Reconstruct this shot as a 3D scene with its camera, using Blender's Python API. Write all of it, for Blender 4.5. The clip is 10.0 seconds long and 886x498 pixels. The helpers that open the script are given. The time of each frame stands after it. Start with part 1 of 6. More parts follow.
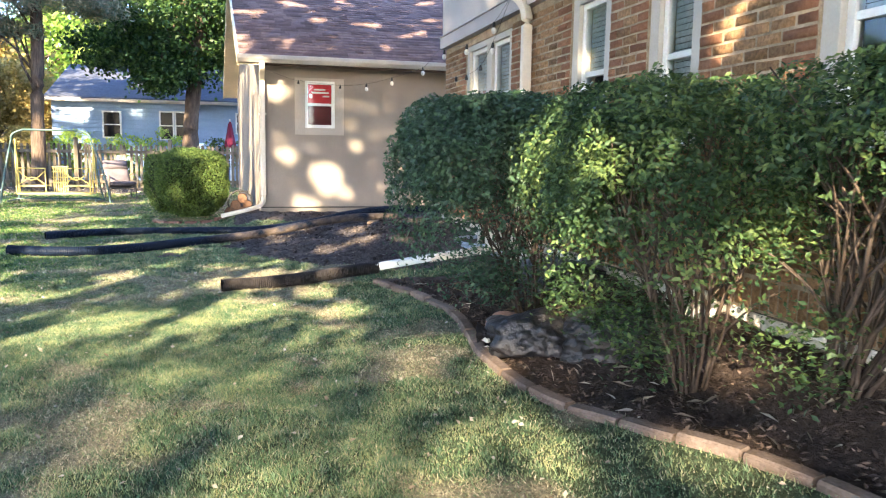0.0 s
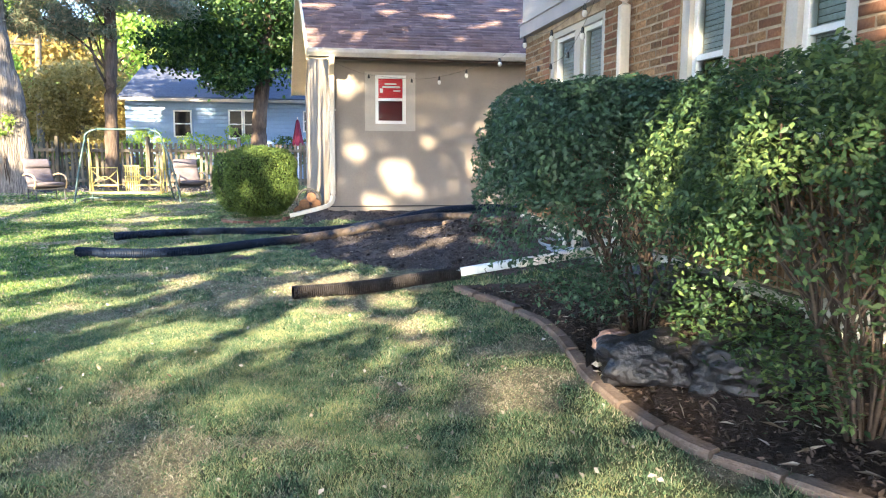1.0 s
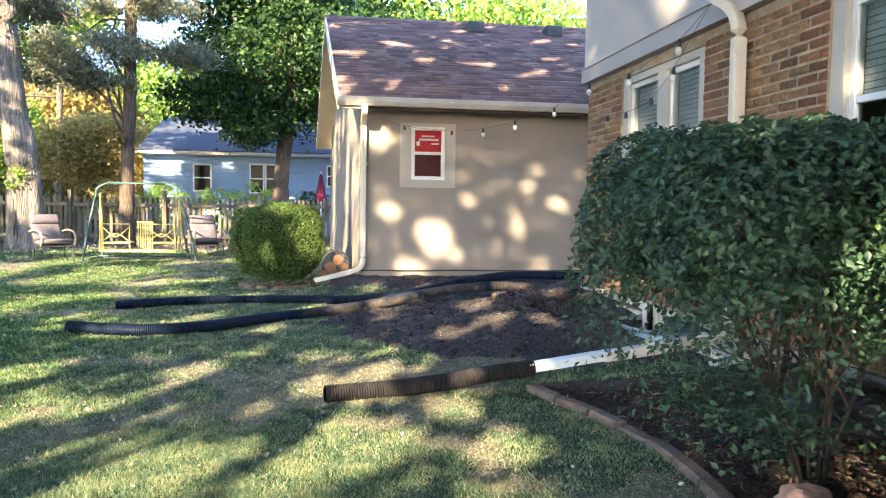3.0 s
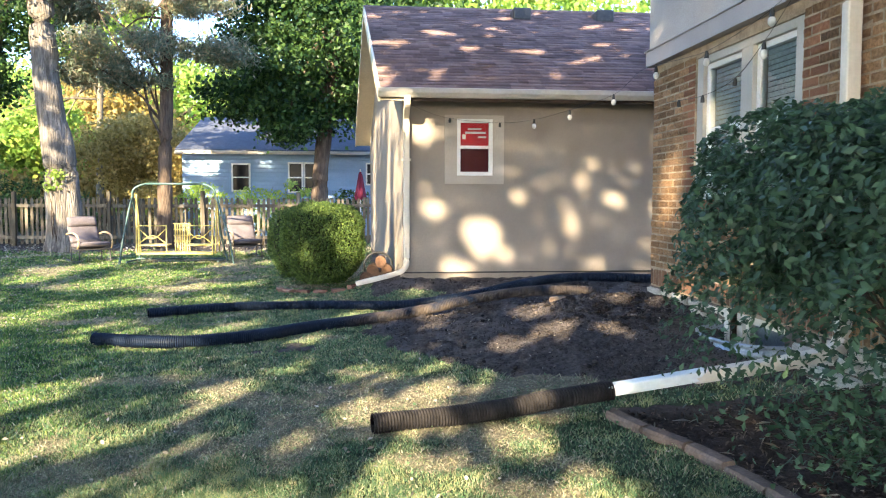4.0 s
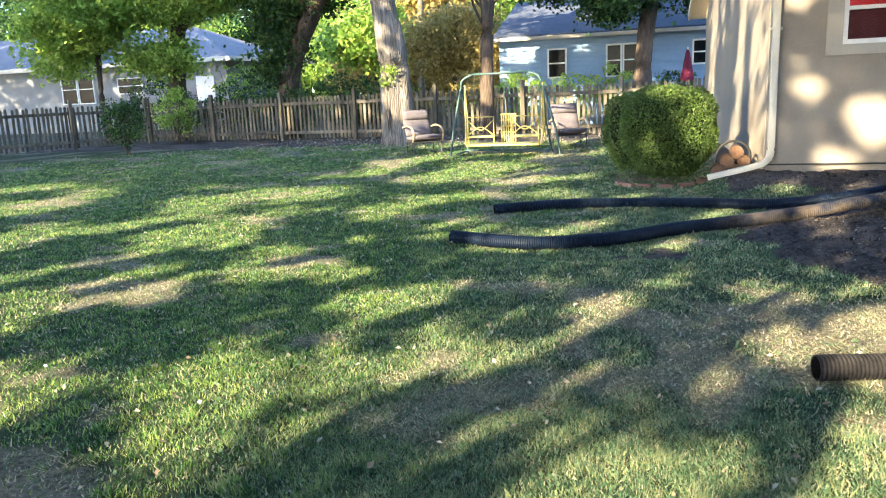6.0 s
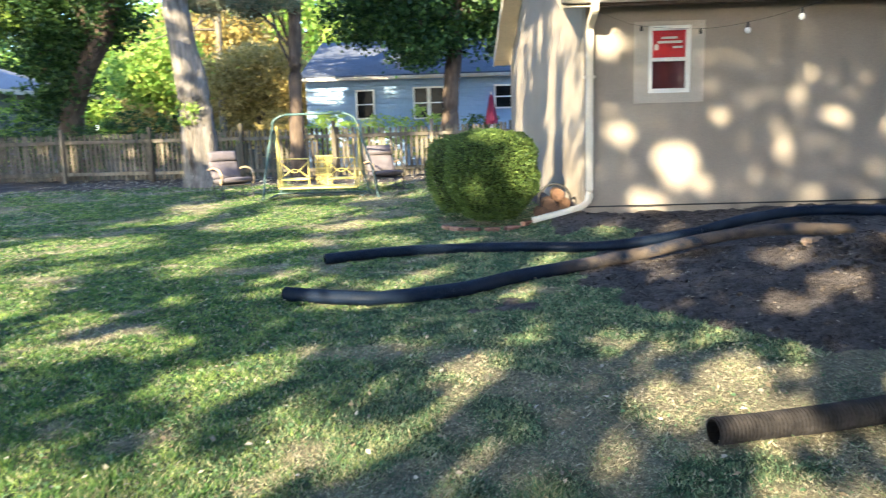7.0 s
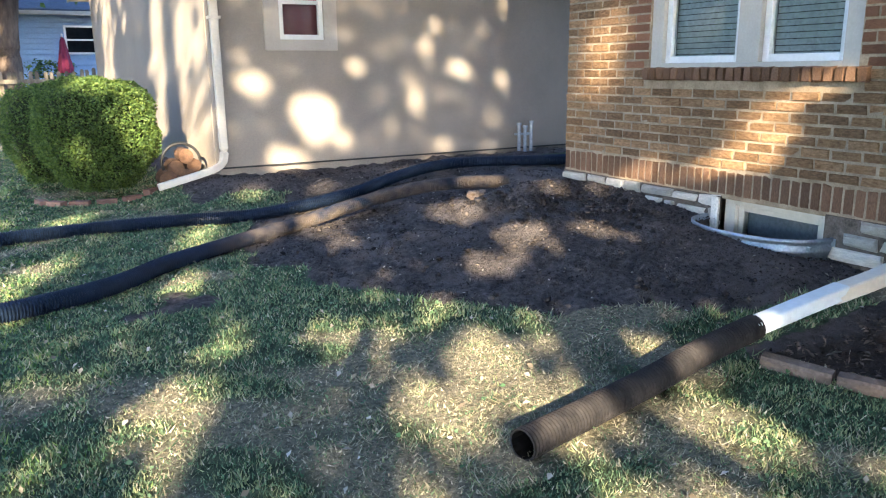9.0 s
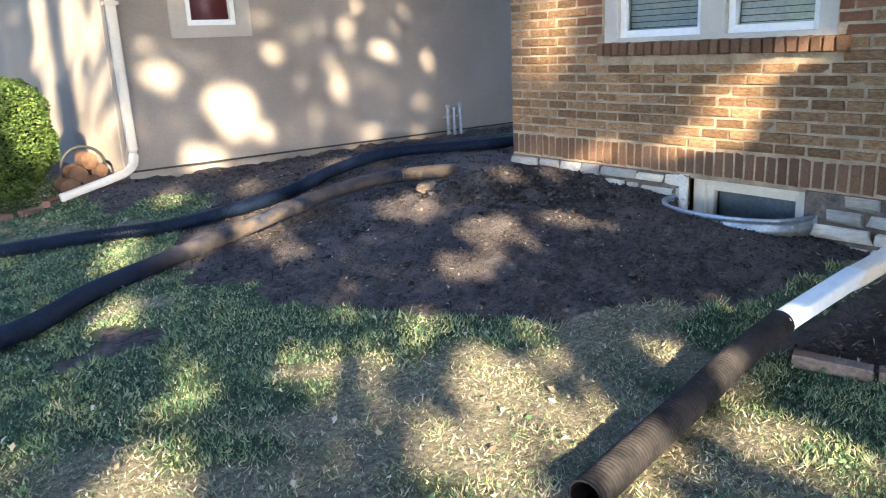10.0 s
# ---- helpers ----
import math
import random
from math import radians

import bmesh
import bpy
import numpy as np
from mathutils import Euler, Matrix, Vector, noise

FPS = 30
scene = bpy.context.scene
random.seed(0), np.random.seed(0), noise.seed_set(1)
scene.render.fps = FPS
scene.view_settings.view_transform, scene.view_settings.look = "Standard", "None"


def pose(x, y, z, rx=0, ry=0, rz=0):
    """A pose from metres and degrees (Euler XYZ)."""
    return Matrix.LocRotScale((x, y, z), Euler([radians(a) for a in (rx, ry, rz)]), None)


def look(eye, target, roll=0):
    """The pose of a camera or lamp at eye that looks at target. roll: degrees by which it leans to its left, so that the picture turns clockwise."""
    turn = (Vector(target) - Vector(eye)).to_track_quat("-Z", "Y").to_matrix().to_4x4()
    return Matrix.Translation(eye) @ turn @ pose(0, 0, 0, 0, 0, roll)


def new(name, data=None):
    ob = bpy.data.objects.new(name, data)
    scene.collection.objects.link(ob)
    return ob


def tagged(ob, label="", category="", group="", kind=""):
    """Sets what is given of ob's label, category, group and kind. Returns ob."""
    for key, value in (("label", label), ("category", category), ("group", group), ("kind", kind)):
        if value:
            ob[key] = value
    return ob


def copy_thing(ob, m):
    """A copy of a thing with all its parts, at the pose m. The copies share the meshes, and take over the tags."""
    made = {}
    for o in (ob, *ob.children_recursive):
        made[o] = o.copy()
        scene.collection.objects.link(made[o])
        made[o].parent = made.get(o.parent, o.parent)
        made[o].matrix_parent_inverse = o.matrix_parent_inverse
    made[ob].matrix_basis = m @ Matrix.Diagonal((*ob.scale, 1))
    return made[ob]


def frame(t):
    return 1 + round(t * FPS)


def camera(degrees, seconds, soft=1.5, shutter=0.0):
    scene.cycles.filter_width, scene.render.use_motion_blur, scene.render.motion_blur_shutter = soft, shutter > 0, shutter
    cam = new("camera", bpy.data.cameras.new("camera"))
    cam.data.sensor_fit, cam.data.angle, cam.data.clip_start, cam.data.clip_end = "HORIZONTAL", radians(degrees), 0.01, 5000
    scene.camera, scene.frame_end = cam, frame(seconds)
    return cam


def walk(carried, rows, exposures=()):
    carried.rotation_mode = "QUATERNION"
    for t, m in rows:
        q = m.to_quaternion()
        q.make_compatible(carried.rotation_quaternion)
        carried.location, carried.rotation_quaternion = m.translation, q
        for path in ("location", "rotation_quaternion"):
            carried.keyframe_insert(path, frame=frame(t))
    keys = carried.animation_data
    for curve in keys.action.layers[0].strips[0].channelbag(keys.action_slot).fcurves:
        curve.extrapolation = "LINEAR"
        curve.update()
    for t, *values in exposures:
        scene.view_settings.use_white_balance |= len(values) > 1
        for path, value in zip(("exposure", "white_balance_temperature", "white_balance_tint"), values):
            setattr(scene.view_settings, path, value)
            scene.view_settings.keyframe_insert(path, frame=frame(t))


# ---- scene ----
cam = camera(61.2, 10.0, soft=1.1, shutter=0.2)
PATH = [
    (0, (0.228, 0.467, 1.296), (0.731, 2.386, 1.041), 0.9),
    (0.5, (0.229, 0.793, 1.289), (0.643, 2.735, 1.046), 0.5),
    (1, (0.168, 1.129, 1.279), (0.508, 3.082, 1.014), 0.4),
    (1.5, (0.14, 1.46, 1.307), (0.547, 3.403, 1.065), -0.3),
    (2, (0.118, 1.835, 1.308), (0.485, 3.793, 1.136), 1.4),
    (2.5, (0.038, 2.213, 1.331), (0.35, 4.184, 1.2), 1.1),
    (2.7, (0.022, 2.335, 1.334), (0.344, 4.304, 1.21), 1.0),
    (3.8, (0.02, 3.142, 1.33), (0.201, 5.13, 1.212), 0.2),
    (4, (-0.023, 3.263, 1.339), (0.172, 5.249, 1.209), 0.1),
    (4.5, (-0.093, 3.529, 1.314), (-0.151, 5.518, 1.104), -1.7),
    (5, (-0.264, 3.778, 1.286), (-0.759, 5.68, 0.915), -3.1),
    (5.2, (-0.335, 3.84, 1.274), (-0.919, 5.706, 0.851), -3.0),
    (6.3, (-0.787, 4.084, 1.377), (-1.356, 5.96, 0.983), -2.0),
    (6.5, (-0.885, 4.203, 1.383), (-1.389, 6.102, 1.008), -1.5),
    (7, (-1.029, 4.434, 1.388), (-1.101, 6.406, 1.06), -1.7),
    (7.5, (-1.157, 4.723, 1.347), (-0.874, 6.676, 1.024), -2.0),
    (8, (-1.31, 5.055, 1.34), (-1.01, 6.998, 0.972), -1.4),
    (8.5, (-1.411, 5.283, 1.353), (-0.823, 7.146, 0.927), -0.7),
    (9, (-1.414, 5.514, 1.356), (-0.474, 7.216, 0.888), -0.6),
    (9.5, (-1.411, 5.846, 1.373), (-0.432, 7.516, 0.87), -2.3),
    (10, (-1.492, 6.138, 1.396), (-0.349, 7.692, 0.869), -2.7),
]
walk(cam, [(t, look(eye, target, roll)) for t, eye, target, roll in PATH],
     [(0.0, 3.52, 5850, 20), (1.0, 3.57, 5750, 18), (2.5, 3.38, 5850, 18), (4.5, 3.25, 5850, 15), (6.5, 3.2, 5700, 12), (8.0, 3.26, 5550, 14), (10.0, 3.44, 5600, 19)])

# ---- light ----
SUN_DIR = Vector((0.387, 0.842, -0.376)).normalized()      # way of the sun's rays
world = bpy.data.worlds.new("sky")
scene.world = world
world.use_nodes = True
wn = world.node_tree
sky = wn.nodes.new("ShaderNodeTexSky")
sky.sky_type = "NISHITA"
sky.sun_disc = False
sky.sun_elevation = math.asin(-SUN_DIR.z)
sky.sun_rotation = math.atan2(-SUN_DIR.x, -SUN_DIR.y)
sky.dust_density = 0.5
sky.ozone_density = 2.5
wn.nodes["Background"].inputs["Strength"].default_value = 0.125
wn.links.new(sky.outputs[0], wn.nodes["Background"].inputs["Color"])
sun = new("sun", bpy.data.lights.new("sun", "SUN"))
sun.data.energy = 4.0
sun.data.angle = radians(0.5)
sun.data.color = (1.0, 0.80, 0.46)
sun.matrix_world = look(-SUN_DIR * 60, (0, 0, 0))


# ---- materials ----
def mat(name, c1, c2, scale=6.0, rough=0.8, bump=0.3, bscale=60.0, metal=0.0, spec=0.4, rand=0.0, island=0.0, speck=0.18, detail=6.0, depth=0.01, grain=1.0):
    m = bpy.data.materials.new(name)
    m.use_nodes = True
    nt = m.node_tree
    b = nt.nodes["Principled BSDF"]
    b.inputs["Metallic"].default_value = metal
    b.inputs["Specular IOR Level"].default_value = spec
    tc = nt.nodes.new("ShaderNodeTexCoord")
    oi = nt.nodes.new("ShaderNodeObjectInfo")
    off = nt.nodes.new("ShaderNodeVectorMath")
    off.operation = "MULTIPLY_ADD"
    nt.links.new(oi.outputs["Random"], off.inputs[0])
    off.inputs[1].default_value = (37, 23, 11)
    run = nt.nodes.new("ShaderNodeVectorMath")
    run.operation = "MULTIPLY"
    run.inputs[1].default_value = (1, 1, grain)          # below 1: streaks that run upright
    nt.links.new(tc.outputs["Object"], run.inputs[0])
    nt.links.new(run.outputs[0], off.inputs[2])
    n1 = nt.nodes.new("ShaderNodeTexNoise")
    n1.inputs["Scale"].default_value = scale
    n1.inputs["Detail"].default_value = detail
    n1.inputs["Roughness"].default_value = 0.65
    n2 = nt.nodes.new("ShaderNodeTexNoise")
    n2.inputs["Scale"].default_value = bscale
    n2.inputs["Detail"].default_value = 4
    for n in (n1, n2):
        nt.links.new(off.outputs[0], n.inputs["Vector"])
    ramp = nt.nodes.new("ShaderNodeMapRange")
    ramp.inputs[1].default_value, ramp.inputs[2].default_value = 0.33, 0.67
    nt.links.new(n1.outputs[0], ramp.inputs[0])
    mix = nt.nodes.new("ShaderNodeMix")
    mix.data_type = "RGBA"
    mix.inputs[6].default_value, mix.inputs[7].default_value = (*c1, 1), (*c2, 1)
    nt.links.new(ramp.outputs[0], mix.inputs[0])
    hsv = nt.nodes.new("ShaderNodeHueSaturation")
    nt.links.new(mix.outputs[2], hsv.inputs["Color"])
    val = nt.nodes.new("ShaderNodeMapRange")
    val.inputs[1].default_value, val.inputs[2].default_value = 0.3, 0.7
    val.inputs[3].default_value, val.inputs[4].default_value = 1 - speck, 1 + speck
    nt.links.new(n2.outputs[0], val.inputs[0])
    last = val.outputs[0]
    if rand or island:
        amount = rand or island
        if rand:
            source = oi.outputs["Random"]
        else:
            geo = nt.nodes.new("ShaderNodeNewGeometry")
            source = geo.outputs["Random Per Island"]
        r = nt.nodes.new("ShaderNodeMapRange")
        r.inputs[3].default_value, r.inputs[4].default_value = 1 - amount, 1 + amount
        nt.links.new(source, r.inputs[0])
        mul = nt.nodes.new("ShaderNodeMath")
        mul.operation = "MULTIPLY"
        nt.links.new(last, mul.inputs[0])
        nt.links.new(r.outputs[0], mul.inputs[1])
        last = mul.outputs[0]
    nt.links.new(last, hsv.inputs["Value"])
    nt.links.new(hsv.outputs[0], b.inputs["Base Color"])
    rr = nt.nodes.new("ShaderNodeMapRange")
    rr.inputs[3].default_value, rr.inputs[4].default_value = max(rough - 0.1, 0.02), min(rough + 0.1, 1)
    nt.links.new(n1.outputs[0], rr.inputs[0])
    nt.links.new(rr.outputs[0], b.inputs["Roughness"])
    if bump:
        bp = nt.nodes.new("ShaderNodeBump")
        bp.inputs["Strength"].default_value = bump
        bp.inputs["Distance"].default_value = depth
        nt.links.new(n2.outputs[0], bp.inputs["Height"])
        nt.links.new(bp.outputs[0], b.inputs["Normal"])
    return m


def leaf_mat(name, c1, c2, c3, translucent=0.35, rough=0.5, spec=0.3, tufts=0.0):
    """Leaves: three colours spread over the single leaves, light shining through."""
    m = bpy.data.materials.new(name)
    m.use_nodes = True
    nt = m.node_tree
    b = nt.nodes["Principled BSDF"]
    b.inputs["Roughness"].default_value = rough
    b.inputs["Specular IOR Level"].default_value = spec
    geo = nt.nodes.new("ShaderNodeNewGeometry")
    ramp = nt.nodes.new("ShaderNodeValToRGB")
    e = ramp.color_ramp.elements
    e[0].color, e[1].color = (*c1, 1), (*c3, 1)
    mid = e.new(0.5)
    mid.color = (*c2, 1)
    fac = geo.outputs["Random Per Island"]
    if tufts:
        # paler and darker tufts of about a hand's width
        tc = nt.nodes.new("ShaderNodeTexCoord")
        nz = nt.nodes.new("ShaderNodeTexNoise")
        nz.inputs["Scale"].default_value = tufts
        nz.inputs["Detail"].default_value = 4
        nt.links.new(tc.outputs["Object"], nz.inputs["Vector"])
        mr = nt.nodes.new("ShaderNodeMapRange")
        for q, val in enumerate((0.33, 0.67, -0.42, 0.42)):
            mr.inputs[q + 1].default_value = val
        nt.links.new(nz.outputs[0], mr.inputs[0])
        ad = nt.nodes.new("ShaderNodeMath")
        ad.operation = "ADD"
        nt.links.new(fac, ad.inputs[0])
        nt.links.new(mr.outputs[0], ad.inputs[1])
        fac = ad.outputs[0]
    nt.links.new(fac, ramp.inputs[0])
    nt.links.new(ramp.outputs[0], b.inputs["Base Color"])
    tr = nt.nodes.new("ShaderNodeBsdfTranslucent")
    hsv = nt.nodes.new("ShaderNodeHueSaturation")
    hsv.inputs["Value"].default_value = 1.6
    hsv.inputs["Hue"].default_value = 0.49
    nt.links.new(ramp.outputs[0], hsv.inputs["Color"])
    nt.links.new(hsv.outputs[0], tr.inputs["Color"])
    mixs = nt.nodes.new("ShaderNodeMixShader")
    mixs.inputs[0].default_value = translucent
    nt.links.new(b.outputs[0], mixs.inputs[1])
    nt.links.new(tr.outputs[0], mixs.inputs[2])
    nt.links.new(mixs.outputs[0], nt.nodes["Material Output"].inputs["Surface"])
    return m


def glass_mat(name):
    m = bpy.data.materials.new(name)
    m.use_nodes = True
    nt = m.node_tree
    gl = nt.nodes.new("ShaderNodeBsdfGlossy")
    gl.inputs["Roughness"].default_value = 0.03
    gl.inputs["Color"].default_value = (0.9, 0.95, 1, 1)
    tr = nt.nodes.new("ShaderNodeBsdfTransparent")
    tr.inputs["Color"].default_value = (0.88, 0.92, 0.92, 1)
    fr = nt.nodes.new("ShaderNodeFresnel")
    fr.inputs["IOR"].default_value = 1.45
    mixs = nt.nodes.new("ShaderNodeMixShader")
    nt.links.new(fr.outputs[0], mixs.inputs[0])
    nt.links.new(tr.outputs[0], mixs.inputs[1])
    nt.links.new(gl.outputs[0], mixs.inputs[2])
    nt.links.new(mixs.outputs[0], nt.nodes["Material Output"].inputs["Surface"])
    return m


M_STUCCO = mat("stucco", (0.222, 0.191, 0.158), (0.266, 0.232, 0.195), 1.2, 0.92, 0.35, 140, spec=0.15, depth=0.006)
M_STUCCO_GREY = mat("grey_stucco", (0.35, 0.325, 0.30), (0.42, 0.395, 0.365), 1.0, 0.92, 0.35, 140, spec=0.15, depth=0.006)
M_TRIM_TAN = mat("tan_trim", (0.36, 0.335, 0.285), (0.43, 0.40, 0.34), 2.0, 0.6, 0.05, 60, speck=0.05)
M_BAND = mat("pale_stucco_band", (0.33, 0.295, 0.25), (0.39, 0.35, 0.30), 1.5, 0.9, 0.3, 140, spec=0.15, depth=0.005)
M_TRIM_GREY = mat("grey_trim", (0.30, 0.28, 0.27), (0.36, 0.33, 0.31), 2.0, 0.6, 0.05, 60, speck=0.05)
M_WHITE = mat("white_vinyl", (0.60, 0.60, 0.575), (0.67, 0.665, 0.64), 2.0, 0.4, 0.03, 40, speck=0.05)
M_CREAM = mat("cream_paint", (0.52, 0.47, 0.385), (0.62, 0.56, 0.46), 2.0, 0.55, 0.06, 40, speck=0.05)
M_SOFFIT = mat("cream_board", (0.62, 0.52, 0.36), (0.70, 0.60, 0.43), 2.0, 0.6, 0.06, 40)
M_SHINGLE = mat("brown_shingle", (0.125, 0.088, 0.084), (0.195, 0.138, 0.13), 3.0, 0.95, 0.6, 220, spec=0.1, island=0.28, depth=0.01)
M_BRICK = mat("brown_brick", (0.16, 0.092, 0.045), (0.35, 0.213, 0.11), 5.0, 0.9, 1.0, 22, spec=0.15, rand=0.34, depth=0.012)
M_BRICK_I = mat("brown_brick_far", (0.17, 0.098, 0.05), (0.34, 0.205, 0.107), 40.0, 0.9, 1.0, 260, spec=0.15, island=0.34, depth=0.012)
M_BRICK_RED = mat("red_brick", (0.20, 0.095, 0.052), (0.28, 0.14, 0.078), 9.0, 0.9, 0.8, 70, spec=0.15, rand=0.25, depth=0.012)
M_BRICK_RED_I = mat("red_brick_far", (0.20, 0.095, 0.052), (0.28, 0.14, 0.078), 40.0, 0.9, 1.0, 260, spec=0.15, island=0.25, depth=0.012)
M_SOLDIER = mat("soldier_brick", (0.125, 0.07, 0.042), (0.215, 0.125, 0.074), 9.0, 0.9, 0.7, 70, spec=0.15, rand=0.25, depth=0.01)
M_MORTAR = mat("mortar", (0.22, 0.165, 0.108), (0.40, 0.31, 0.21), 8.0, 0.95, 0.5, 120, spec=0.1)
M_GAP = mat("crumbled_mortar", (0.06, 0.05, 0.042), (0.17, 0.14, 0.115), 18.0, 0.95, 0.6, 90, spec=0.05)
M_LIME = mat("limestone", (0.50, 0.46, 0.39), (0.70, 0.65, 0.56), 5.0, 0.95, 0.7, 50, spec=0.1, rand=0.28, depth=0.03)
M_PIPE = mat("black_plastic", (0.004, 0.008, 0.018), (0.009, 0.016, 0.034), 4.0, 0.42, 0.05, 60, spec=0.1)
M_PIPE_DUSTY = mat("dusty_black_plastic", (0.010, 0.0095, 0.0105), (0.036, 0.032, 0.031), 7.0, 0.65, 0.08, 60, spec=0.06)
M_BORE_SHADE = mat("pipe_bore_shade", (0.0015, 0.0015, 0.0018), (0.004, 0.004, 0.0045), 6.0, 0.8, 0.0, 20, spec=0.1)
M_GUTTER = mat("weathered_cream_gutter", (0.36, 0.335, 0.29), (0.46, 0.43, 0.375), 2.5, 0.55, 0.05, 30, speck=0.05)
M_ALU = mat("white_aluminium", (0.50, 0.54, 0.54), (0.60, 0.635, 0.63), 3.0, 0.45, 0.04, 30, speck=0.05)
M_GALV = mat("galvanised_steel", (0.24, 0.27, 0.31), (0.38, 0.42, 0.46), 12.0, 0.45, 0.05, 60, metal=0.7)
M_KERB = mat("red_concrete", (0.095, 0.070, 0.054), (0.16, 0.122, 0.097), 6.0, 0.95, 0.6, 60, spec=0.1, rand=0.2)
M_BAG = mat("black_fabric", (0.005, 0.005, 0.0065), (0.026, 0.024, 0.025), 5.0, 0.42, 0.7, 30, spec=0.45, depth=0.02)
M_ROCK = mat("pink_stone", (0.40, 0.22, 0.16), (0.52, 0.33, 0.25), 7.0, 0.9, 0.6, 50)
M_BARK = mat("grey_bark", (0.075, 0.066, 0.056), (0.23, 0.205, 0.18), 11.0, 0.95, 1.0, 30, spec=0.1, depth=0.06, grain=0.16)
M_BARK_BROWN = mat("brown_bark", (0.05, 0.037, 0.029), (0.13, 0.098, 0.074), 11.0, 0.95, 1.0, 30, spec=0.1, depth=0.05, grain=0.18)
# shrub stems; also the dark colour for shade under the garage eave
M_STEM_EAVE_SHADE = mat("stem_and_eave_shade", (0.04, 0.03, 0.023), (0.10, 0.076, 0.058), 12.0, 0.9, 0.5, 60, spec=0.1)
M_FENCE = mat("weathered_fence", (0.06, 0.052, 0.04), (0.165, 0.143, 0.105), 9.0, 0.95, 0.5, 60, spec=0.1, rand=0.3, grain=0.15)
M_BLUE = mat("blue_siding", (0.17, 0.265, 0.42), (0.205, 0.305, 0.46), 1.0, 0.6, 0.05, 40)
M_BLUE_ROOF = mat("grey_blue_shingle", (0.05, 0.06, 0.085), (0.085, 0.095, 0.125), 6.0, 0.95, 0.6, 60, island=0.2)
M_GREY_ROOF = mat("grey_shingle", (0.12, 0.12, 0.135), (0.19, 0.19, 0.205), 6.0, 0.95, 0.6, 60, island=0.2)
M_FARWALL = mat("pale_siding", (0.15, 0.155, 0.165), (0.20, 0.205, 0.215), 2.0, 0.8, 0.1, 40)
M_GREEN_STEEL = mat("green_painted_steel", (0.03, 0.062, 0.06), (0.06, 0.105, 0.098), 8.0, 0.5, 0.1, 60)
M_YELLOW = mat("yellow_painted_steel", (0.40, 0.32, 0.08), (0.52, 0.43, 0.13), 8.0, 0.5, 0.1, 60)
M_CUSHION = mat("mauve_cushion", (0.085, 0.075, 0.082), (0.14, 0.122, 0.13), 5.0, 0.95, 0.4, 120, spec=0.1)
M_DARKSTEEL = mat("dark_steel", (0.03, 0.028, 0.026), (0.06, 0.055, 0.05), 8.0, 0.5, 0.1, 60)
M_TANWOOD = mat("bent_wood", (0.40, 0.28, 0.15), (0.50, 0.36, 0.21), 8.0, 0.5, 0.1, 60)
M_RED = mat("red_cloth", (0.42, 0.015, 0.022), (0.50, 0.028, 0.035), 2.0, 0.9, 0.1, 80)
M_DARKRED = mat("dark_red_cloth", (0.06, 0.008, 0.012), (0.09, 0.012, 0.018), 2.0, 0.9, 0.1, 80)
M_PINK = mat("crimson_canvas", (0.10, 0.006, 0.024), (0.14, 0.012, 0.036), 3.0, 0.9, 0.2, 60)
M_DARK = mat("unlit_room_dark", (0.02, 0.022, 0.025), (0.035, 0.037, 0.04), 2.0, 0.9, 0.0, 20)
M_BLIND = mat("white_blind", (0.27, 0.30, 0.305), (0.34, 0.37, 0.37), 2.0, 0.6, 0.02, 40)
M_LOG = mat("cut_log_end", (0.07, 0.036, 0.02), (0.14, 0.075, 0.04), 14.0, 0.9, 0.4, 60, rand=0.25)
M_CLAY = mat("brick_edging", (0.17, 0.085, 0.06), (0.26, 0.14, 0.095), 8.0, 0.95, 0.5, 70, rand=0.2)
M_CLOD = mat("dry_earth", (0.22, 0.15, 0.10), (0.32, 0.23, 0.16), 9.0, 0.95, 0.8, 40, spec=0.1, depth=0.02)
M_BULB = mat("bulb_glass", (0.62, 0.60, 0.55), (0.70, 0.68, 0.62), 2.0, 0.15, 0.0, 20, spec=0.6)
M_BLACK = mat("black_rubber", (0.012, 0.012, 0.012), (0.022, 0.022, 0.022), 4.0, 0.6, 0.05, 60)
M_DEADLEAF = leaf_mat("dry_leaf", (0.15, 0.115, 0.075), (0.26, 0.225, 0.165), (0.44, 0.41, 0.35), 0.2, 0.8, 0.15)
M_CLODS = leaf_mat("loose_soil", (0.018, 0.0155, 0.0155), (0.034, 0.0285, 0.027), (0.085, 0.071, 0.064), 0.0, 1.0, 0.05)
M_CHIP = leaf_mat("bark_chip", (0.03, 0.022, 0.018), (0.065, 0.048, 0.038), (0.15, 0.11, 0.085), 0.0, 0.9, 0.2)
M_GLASS = glass_mat("window_glass")
M_YOUNG = leaf_mat("young_shrub_leaf", (0.024, 0.052, 0.022), (0.042, 0.082, 0.03), (0.11, 0.16, 0.05), 0.33, 0.5, 0.28, tufts=3.0)
M_HEDGE = leaf_mat("hedge_leaf", (0.02, 0.046, 0.026), (0.036, 0.076, 0.04), (0.066, 0.12, 0.058), 0.26, 0.45, 0.35)
M_TOPIARY = leaf_mat("clipped_leaf", (0.028, 0.056, 0.013), (0.064, 0.11, 0.023), (0.14, 0.195, 0.042), 0.3, 0.55, 0.3)
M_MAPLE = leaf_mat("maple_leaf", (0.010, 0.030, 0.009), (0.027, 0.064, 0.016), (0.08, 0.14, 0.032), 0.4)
# yellow-green raised in brightness: sunlight on background foliage put into the leaf colour
M_SUNLIT_LEAF = leaf_mat("sunlit_colour_leaf", (0.11, 0.20, 0.03), (0.20, 0.31, 0.05), (0.33, 0.40, 0.085), 0.45)
